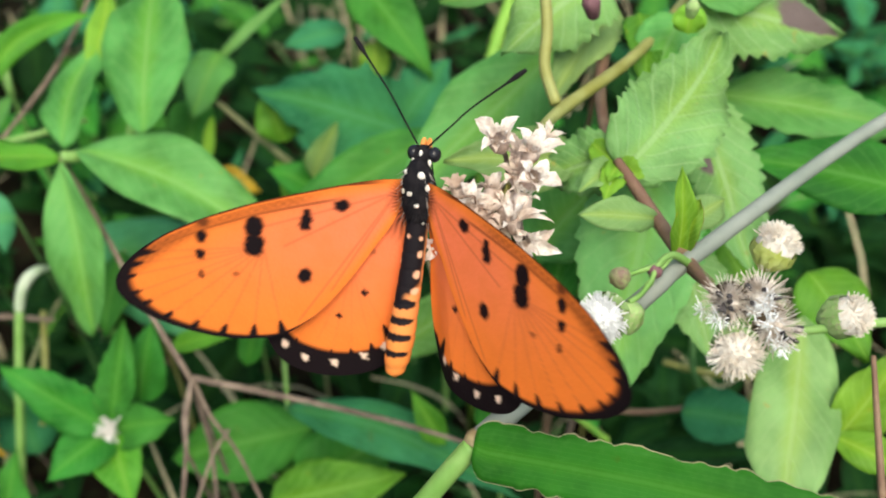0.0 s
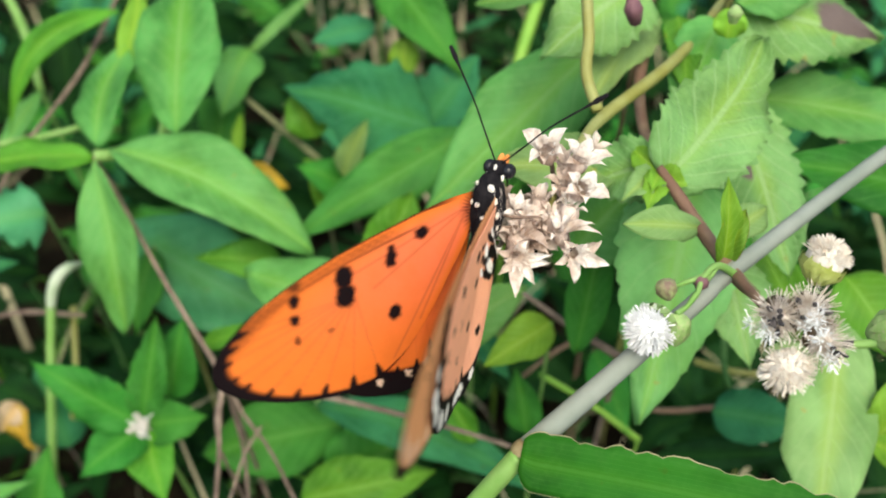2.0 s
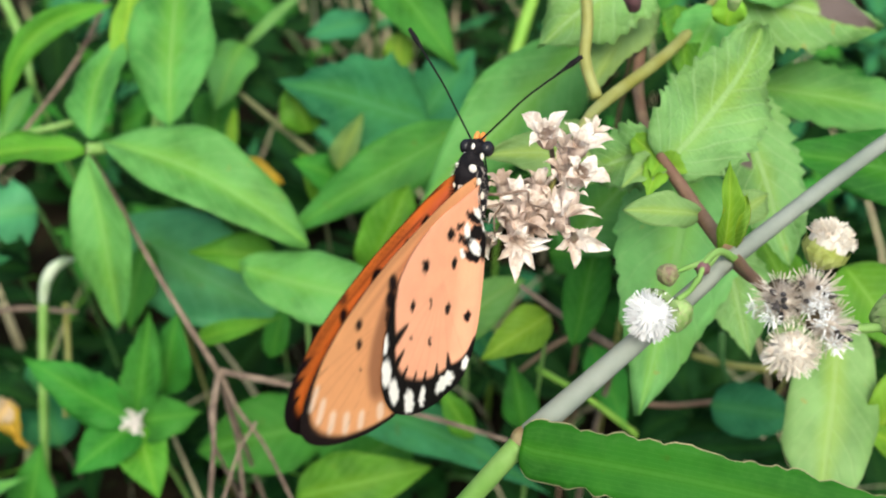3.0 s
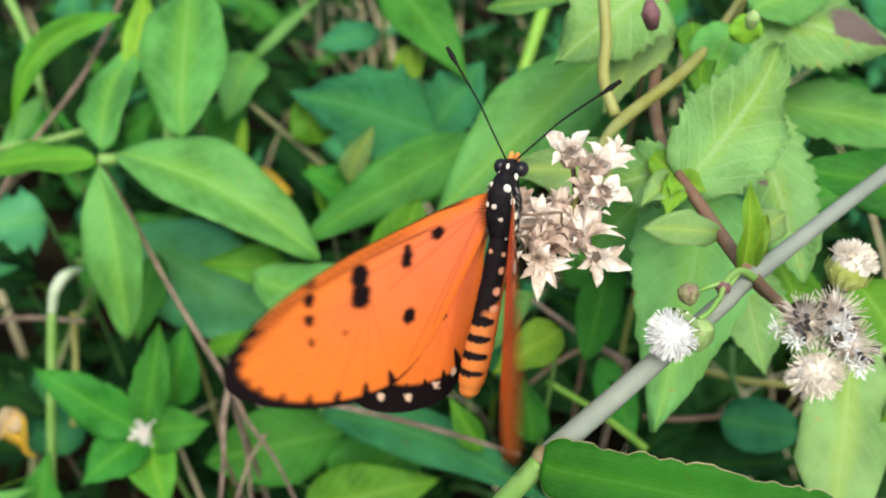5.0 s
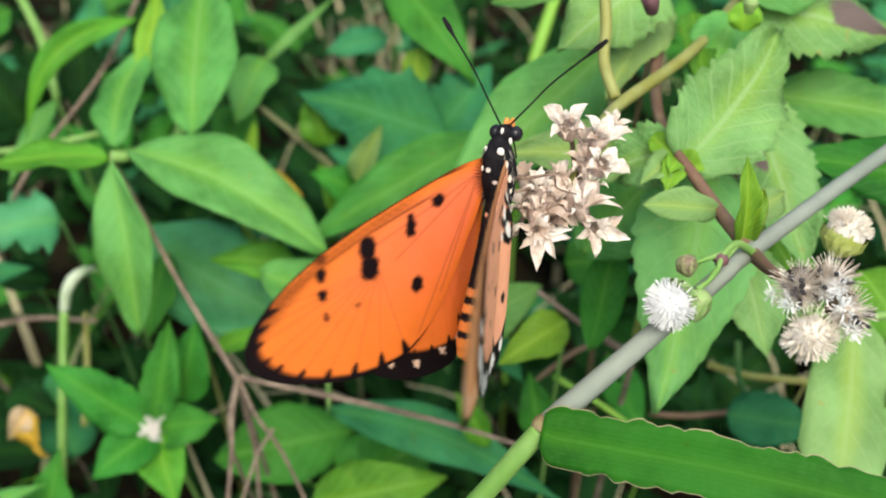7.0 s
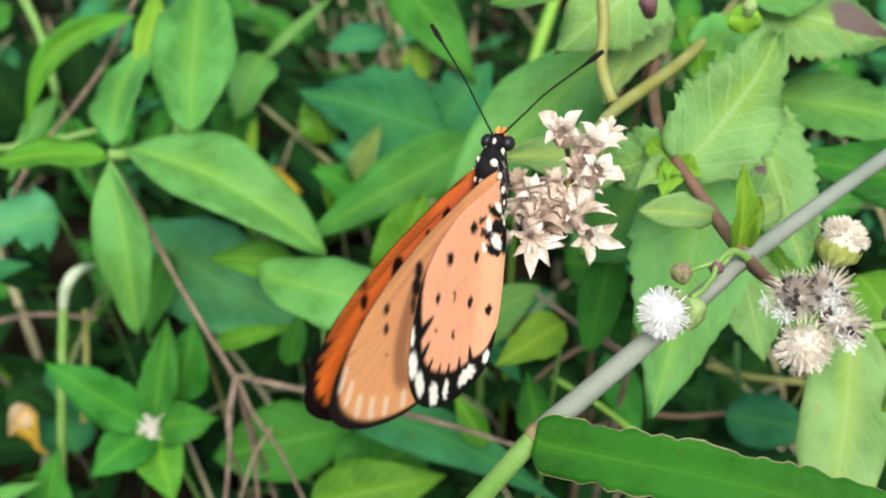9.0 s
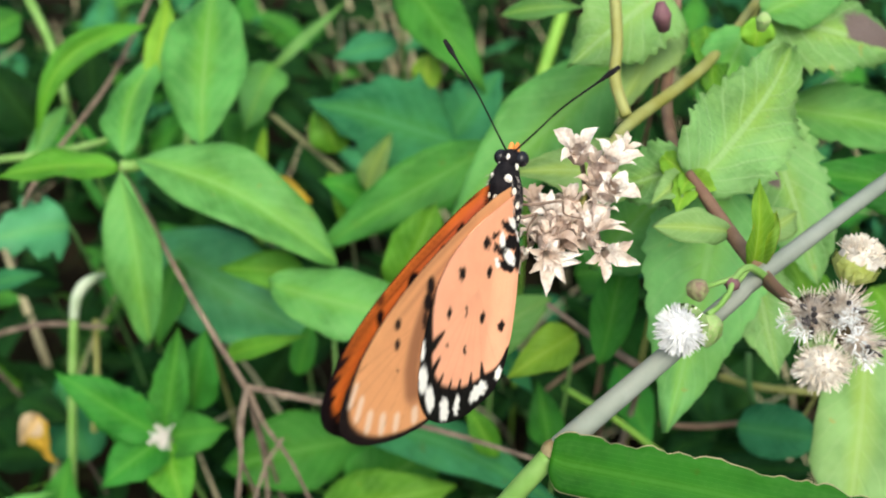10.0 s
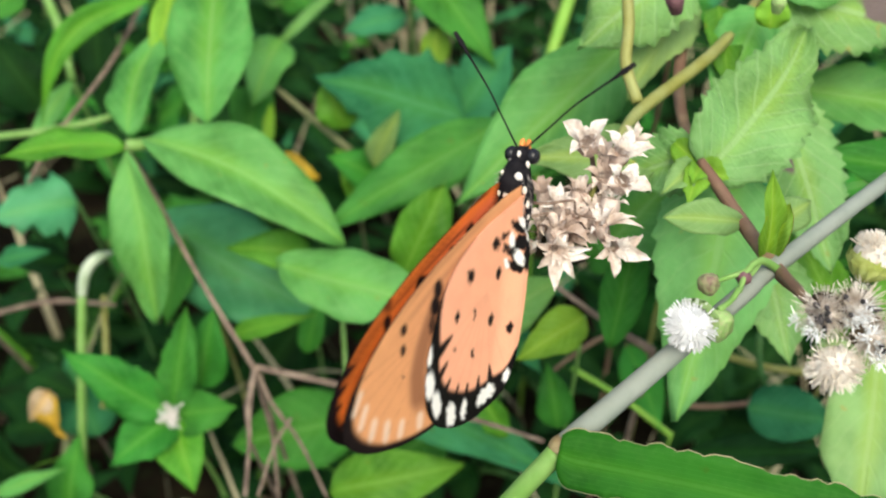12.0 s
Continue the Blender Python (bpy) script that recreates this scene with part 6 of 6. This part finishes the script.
# seconds; place; turn; left and right wing raised; forewing sweep, hindwing drop and hindwing sweep, each left and right
FLIGHT_ROWS = [
    (0.0, -0.00297, 0.09151, 0.19142, 68.4, -6.1, -21.1, 25.6, 30.5, 8.7, 8.2, -7.2, -2.3, 1.2, 6.7),
    (0.1, -0.00357, 0.09082, 0.19203, 68.3, -7.9, -24.9, 20.0, 23.2, 7.0, 6.6, -5.7, -1.9, 1.9, 6.6),
    (0.2, -0.00416, 0.09013, 0.19265, 68.4, -9.8, -28.6, 35.4, 36.9, 5.2, 5.0, -4.3, -1.4, 2.6, 6.5),
    (0.3, -0.00429, 0.08967, 0.19315, 68.1, -10.9, -31.3, 77.8, 77.6, 3.5, 3.3, -2.9, -0.9, 3.3, 6.3),
    (0.4, -0.00345, 0.08967, 0.19341, 67.4, -10.4, -31.8, 84.2, 82.2, 1.7, 1.7, -1.4, -0.5, 4.0, 6.2),
    (0.5, -0.00243, 0.08989, 0.19347, 66.8, -9.0, -31.4, 89.5, 86.9, -0.0, 0.1, 0.0, 0.0, 4.7, 6.1),
    (0.6, -0.00218, 0.09016, 0.19315, 66.3, -8.0, -30.5, 89.5, 91.1, -0.1, 0.1, 0.0, 0.0, 4.6, 6.1),
    (0.7, -0.00223, 0.09042, 0.19276, 66.4, -6.7, -29.8, 86.6, 90.2, -0.2, 0.1, 0.0, 0.0, 4.6, 6.1),
    (0.8, -0.00211, 0.09078, 0.19260, 66.0, -5.1, -30.6, 77.2, 79.4, -1.3, 0.3, -0.9, 0.0, 2.4, 4.8),
    (0.9, -0.00198, 0.09113, 0.19244, 65.7, -3.3, -31.3, 60.7, 61.5, -2.5, 0.5, -1.8, 0.0, 0.2, 3.5),
    (1.0, -0.00212, 0.09157, 0.19250, 64.8, -2.6, -32.3, 39.3, 38.7, -3.6, 0.7, -2.6, 0.0, -2.0, 2.2),
    (1.1, -0.00248, 0.09164, 0.19287, 64.3, -3.5, -32.8, 30.3, 28.7, -3.5, 0.1, -2.1, 0.0, -0.7, 2.5),
    (1.2, -0.00248, 0.09138, 0.19305, 64.0, -4.5, -33.5, 39.3, 36.7, -3.4, -0.5, -1.6, 0.0, 0.7, 2.8),
    (1.3, -0.00218, 0.09091, 0.19304, 64.3, -5.4, -34.3, 63.3, 59.8, -3.3, -1.1, -1.1, 0.0, 2.0, 3.0),
    (1.4, -0.00188, 0.09046, 0.19304, 64.4, -6.2, -35.0, 81.3, 76.8, -3.2, -1.6, -0.5, 0.0, 3.4, 3.3),
    (1.5, -0.00160, 0.09008, 0.19299, 64.5, -6.8, -35.3, 89.5, 84.9, -3.0, -2.2, 0.0, 0.0, 4.7, 3.6),
    (1.6, -0.00137, 0.09019, 0.19274, 64.1, -7.1, -35.1, 89.5, 88.5, -3.8, -3.2, 0.0, 0.0, 4.3, 3.1),
    (1.7, -0.00117, 0.09038, 0.19245, 63.5, -7.0, -34.6, 89.5, 89.2, -4.5, -4.2, 0.0, 0.0, 3.9, 2.6),
    (1.8, -0.00096, 0.09057, 0.19218, 63.0, -7.1, -34.0, 89.5, 90.8, -5.3, -5.2, 0.0, 0.0, 3.5, 2.0),
    (1.9, -0.00077, 0.09078, 0.19190, 62.3, -7.0, -33.4, 85.8, 81.5, -6.0, -6.2, 0.0, 0.0, 3.1, 1.5),
    (2.0, -0.00069, 0.09099, 0.19164, 62.1, -7.2, -32.8, 63.1, 71.1, -6.7, -7.1, 0.0, 0.0, 2.6, 1.0),
    (2.1, -0.00092, 0.09112, 0.19152, 62.1, -7.0, -31.8, 59.1, 56.6, -5.9, -6.6, 0.0, 0.0, 2.5, 1.6),
    (2.2, -0.00128, 0.09127, 0.19143, 62.3, -7.0, -30.7, 47.1, 46.2, -5.0, -6.0, 0.0, 0.0, 2.4, 2.2),
    (2.3, -0.00163, 0.09143, 0.19135, 62.7, -7.1, -29.7, 44.2, 44.7, -4.1, -5.5, 0.0, 0.0, 2.3, 2.7),
    (2.4, -0.00200, 0.09158, 0.19126, 62.9, -7.1, -28.5, 47.2, 49.2, -3.2, -4.9, 0.0, 0.0, 2.1, 3.3),
    (2.5, -0.00229, 0.09160, 0.19129, 62.9, -7.4, -27.7, 60.2, 78.0, -2.3, -4.4, 0.0, 0.0, 2.0, 3.9),
    (2.6, -0.00261, 0.09127, 0.19181, 63.7, -8.4, -27.6, 89.5, 93.8, -1.6, -4.2, 0.0, -0.1, 2.9, 4.0),
    (2.7, -0.00286, 0.09082, 0.19243, 64.3, -9.5, -27.6, 86.7, 95.8, -1.0, -3.9, 0.0, -0.3, 3.9, 4.2),
    (2.8, -0.00311, 0.09036, 0.19305, 64.9, -10.7, -27.7, 87.7, 94.8, -0.3, -3.7, 0.0, -0.4, 4.8, 4.3),
    (2.9, -0.00281, 0.08998, 0.19310, 64.4, -10.6, -26.4, 86.1, 92.7, -1.1, -3.9, 0.0, -0.5, 4.8, 4.8),
    (3.0, -0.00249, 0.08978, 0.19297, 64.0, -9.9, -24.9, 86.9, 95.6, -1.9, -4.1, 0.0, -0.5, 4.8, 5.3),
    (3.1, -0.00246, 0.08990, 0.19292, 64.0, -10.1, -24.9, 86.3, 90.9, -0.4, -2.9, -0.8, -0.4, 4.0, 5.1),
    (3.2, -0.00241, 0.09021, 0.19271, 63.8, -9.8, -24.7, 68.8, 75.2, 1.0, -1.7, -1.6, -0.3, 3.2, 4.8),
    (3.3, -0.00236, 0.09051, 0.19248, 63.8, -9.4, -24.6, 47.1, 53.5, 2.4, -0.5, -2.4, -0.2, 2.4, 4.6),
    (3.4, -0.00231, 0.09081, 0.19226, 63.7, -9.1, -24.4, 32.3, 38.8, 3.8, 0.6, -3.2, -0.1, 1.5, 4.3),
    (3.5, -0.00225, 0.09102, 0.19215, 63.8, -9.0, -24.5, 11.6, 18.1, 5.2, 1.8, -4.0, 0.0, 0.7, 4.0),
    (3.6, -0.00220, 0.09105, 0.19208, 63.7, -8.8, -24.3, 12.8, 19.1, 4.9, 1.7, -3.8, 0.0, 0.9, 4.0),
    (3.7, -0.00216, 0.09101, 0.19210, 63.6, -8.8, -24.4, 27.1, 33.1, 4.6, 1.7, -3.6, 0.0, 1.1, 4.0),
    (3.8, -0.00214, 0.09100, 0.19208, 63.6, -8.7, -24.6, 39.3, 45.1, 4.3, 1.6, -3.4, 0.0, 1.3, 4.0),
    (3.9, -0.00212, 0.09102, 0.19204, 63.4, -8.5, -24.6, 59.6, 65.1, 4.0, 1.6, -3.2, 0.0, 1.4, 4.0),
    (4.0, -0.00211, 0.09104, 0.19201, 63.3, -8.4, -24.7, 75.9, 81.1, 3.7, 1.5, -3.0, 0.0, 1.6, 4.0),
    (4.1, -0.00210, 0.09106, 0.19197, 63.2, -8.3, -24.7, 84.1, 89.1, 3.4, 1.5, -2.8, 0.0, 1.8, 4.0),
    (4.3, -0.00207, 0.09109, 0.19190, 63.0, -8.0, -24.9, 86.6, 91.2, 2.7, 1.3, -2.4, 0.0, 2.2, 4.0),
    (4.4, -0.00191, 0.09078, 0.19214, 63.1, -8.4, -24.9, 78.9, 83.2, 2.4, 1.3, -2.2, 0.0, 2.4, 4.0),
    (4.5, -0.00158, 0.09014, 0.19267, 63.6, -9.1, -25.1, 59.2, 63.2, 2.1, 1.2, -2.0, 0.0, 2.6, 4.0),
    (4.6, -0.00142, 0.08983, 0.19292, 63.8, -9.5, -25.1, 39.4, 43.2, 1.8, 1.2, -1.8, 0.0, 2.8, 4.0),
    (4.7, -0.00141, 0.08985, 0.19288, 63.7, -9.4, -25.2, 27.7, 31.2, 1.5, 1.1, -1.6, 0.0, 3.0, 4.0),
    (4.8, -0.00139, 0.08987, 0.19284, 63.6, -9.2, -25.3, 25.9, 29.2, 1.1, 1.1, -1.4, 0.0, 3.1, 4.0),
    (4.9, -0.00138, 0.08988, 0.19281, 63.5, -9.1, -25.3, 40.2, 43.2, 0.8, 1.0, -1.2, 0.0, 3.3, 4.0),
    (5.0, -0.00137, 0.08990, 0.19277, 63.4, -9.0, -25.4, 60.4, 63.3, 0.5, 0.9, -1.0, 0.0, 3.5, 4.0),
    (5.1, -0.00135, 0.08992, 0.19273, 63.3, -8.8, -25.4, 76.7, 79.3, 0.2, 0.9, -0.8, 0.0, 3.7, 4.0),
    (5.2, -0.00134, 0.08994, 0.19270, 63.2, -8.7, -25.5, 83.0, 85.3, -0.1, 0.8, -0.6, 0.0, 3.9, 4.0),
    (5.3, -0.00132, 0.08994, 0.19268, 63.1, -8.6, -25.6, 83.2, 85.3, -0.4, 0.8, -0.4, 0.0, 4.1, 4.0),
    (5.4, -0.00127, 0.08989, 0.19269, 63.1, -8.6, -25.7, 84.5, 86.3, -0.8, 0.7, -0.2, 0.0, 4.3, 4.0),
    (5.5, -0.00127, 0.08985, 0.19271, 63.1, -8.3, -25.7, 82.7, 84.3, -1.1, 0.7, 0.0, 0.0, 4.5, 4.0),
    (5.6, -0.00144, 0.08974, 0.19281, 63.5, -8.2, -25.1, 72.3, 75.2, -0.7, 0.5, -0.6, 0.0, 3.7, 3.5),
    (5.7, -0.00165, 0.08966, 0.19290, 64.0, -7.8, -24.3, 56.9, 61.1, -0.3, 0.3, -1.2, 0.0, 2.9, 2.9),
    (5.8, -0.00185, 0.08958, 0.19298, 64.4, -7.4, -23.7, 35.5, 41.0, 0.1, 0.2, -1.8, 0.0, 2.1, 2.4),
    (5.9, -0.00207, 0.08950, 0.19308, 64.9, -7.1, -23.0, 17.0, 23.8, 0.5, 0.0, -2.4, 0.0, 1.3, 1.9),
    (6.0, -0.00218, 0.08961, 0.19312, 65.3, -7.1, -22.8, 0.6, 8.7, 0.9, -0.1, -2.9, 0.0, 0.5, 1.3),
    (6.1, -0.00201, 0.09031, 0.19285, 65.2, -7.1, -24.1, 5.3, 11.6, 0.6, 0.0, -2.4, 0.0, 1.3, 2.0),
    (6.2, -0.00173, 0.09122, 0.19254, 65.0, -7.3, -25.7, 27.9, 32.5, 0.3, 0.2, -1.8, 0.0, 2.1, 2.7),
    (6.3, -0.00158, 0.09161, 0.19243, 64.9, -7.8, -26.8, 60.6, 63.4, 0.0, 0.4, -1.2, 0.0, 3.0, 3.4),
    (6.4, -0.00164, 0.09097, 0.19272, 65.0, -8.5, -26.8, 80.2, 81.3, -0.3, 0.5, -0.6, 0.0, 3.8, 4.2),
    (6.5, -0.00180, 0.09019, 0.19306, 65.2, -8.8, -26.6, 86.9, 86.1, -0.6, 0.7, 0.0, 0.0, 4.6, 4.9),
    (6.6, -0.00185, 0.08999, 0.19322, 64.9, -9.7, -26.6, 86.8, 86.0, -1.2, -0.2, 0.0, 0.0, 4.0, 4.8),
    (6.7, -0.00186, 0.09013, 0.19324, 64.6, -10.1, -26.9, 87.7, 86.9, -1.8, -1.1, 0.0, 0.0, 3.4, 4.7),
    (6.8, -0.00187, 0.09027, 0.19324, 64.2, -10.7, -27.4, 85.6, 84.8, -2.5, -2.0, 0.0, 0.0, 2.8, 4.6),
    (6.9, -0.00189, 0.09042, 0.19326, 63.9, -11.1, -27.8, 76.5, 75.7, -3.1, -2.9, 0.0, 0.0, 2.2, 4.5),
    (7.0, -0.00188, 0.09051, 0.19328, 63.5, -11.6, -28.0, 68.3, 67.6, -3.7, -3.8, 0.0, 0.0, 1.6, 4.4),
    (7.1, -0.00190, 0.09050, 0.19329, 63.7, -11.4, -28.0, 55.2, 54.7, -3.6, -3.7, 0.0, -0.0, 1.7, 4.4),
    (7.2, -0.00191, 0.09045, 0.19330, 63.7, -11.3, -27.9, 39.1, 38.8, -3.4, -3.6, 0.0, -0.0, 1.9, 4.5),
    (7.3, -0.00191, 0.09042, 0.19332, 63.9, -11.2, -27.9, 31.9, 31.9, -3.3, -3.5, 0.0, -0.0, 2.1, 4.5),
    (7.4, -0.00192, 0.09041, 0.19332, 64.0, -11.1, -27.9, 33.8, 34.0, -3.1, -3.4, 0.0, -0.0, 2.2, 4.6),
    (7.5, -0.00193, 0.09040, 0.19332, 64.1, -10.9, -27.9, 51.6, 52.1, -3.0, -3.3, 0.0, -0.1, 2.4, 4.6),
    (7.6, -0.00193, 0.09039, 0.19332, 64.3, -10.8, -27.9, 71.5, 72.2, -2.8, -3.2, 0.0, -0.1, 2.5, 4.6),
    (7.8, -0.00195, 0.09015, 0.19340, 64.2, -10.7, -27.1, 87.1, 89.3, -2.6, -3.0, 0.0, -0.1, 2.9, 4.7),
    (8.2, -0.00198, 0.08968, 0.19356, 64.0, -10.5, -25.8, 87.5, 91.7, -2.0, -2.6, 0.0, -0.1, 3.5, 4.9),
    (8.6, -0.00202, 0.08942, 0.19364, 64.3, -10.1, -25.1, 87.0, 92.1, -1.4, -2.2, 0.0, -0.2, 4.2, 5.1),
    (8.8, -0.00203, 0.08938, 0.19364, 64.6, -9.8, -25.1, 86.7, 92.2, -1.1, -2.0, 0.0, -0.2, 4.5, 5.2),
    (8.9, -0.00204, 0.08933, 0.19367, 64.6, -9.6, -25.0, 86.5, 92.3, -0.9, -1.9, 0.0, -0.2, 4.7, 5.2),
    (9.0, -0.00204, 0.08921, 0.19370, 64.6, -9.6, -24.5, 86.4, 93.4, -0.8, -1.8, 0.0, -0.2, 4.8, 5.3),
    (9.5, -0.00208, 0.08915, 0.19385, 63.2, -8.9, -23.7, 86.4, 96.1, -0.8, -2.7, 0.0, 0.0, 4.8, 4.7),
    (10.0, -0.00225, 0.08914, 0.19400, 63.4, -9.0, -23.0, 85.3, 96.2, -0.8, -2.1, 0.0, 0.0, 4.8, 5.7),
    (10.5, -0.00156, 0.08900, 0.19392, 63.2, -8.6, -22.1, 85.7, 96.2, -0.8, -2.2, 0.0, -0.5, 4.8, 5.4),
    (11.0, -0.00162, 0.08881, 0.19390, 62.8, -8.8, -22.2, 85.5, 96.2, -0.8, -2.3, 0.0, -0.2, 4.8, 5.5),
    (11.5, -0.00148, 0.08846, 0.19401, 62.8, -9.1, -23.0, 86.4, 96.1, -0.8, -2.3, 0.0, -0.2, 4.8, 5.4),
    (12.0, -0.00204, 0.08811, 0.19425, 62.9, -8.9, -23.7, 86.4, 95.5, -0.8, -2.0, 0.0, -0.2, 4.8, 5.5),
]


def motions():
    walk(butterfly, [(r[0], pose(*r[1:7])) for r in FLIGHT_ROWS])
    for s, fore, hind in wing_pairs:
        k = 1 if s > 0 else 0
        walk(fore, [(r[0], pose(s * HINGE * 0.001, 0, 0, 0, -s * r[7 + k], 0) @ pose(0, 0, 0, 0, 0, s * r[9 + k])) for r in FLIGHT_ROWS])
        walk(hind, [(r[0], pose(s * HINGE * 0.001, 0, 0, 0, -s * (r[7 + k] + r[11 + k]), 0) @ pose(0, 0, 0, 0, 0, s * r[13 + k])) for r in FLIGHT_ROWS])


motions()
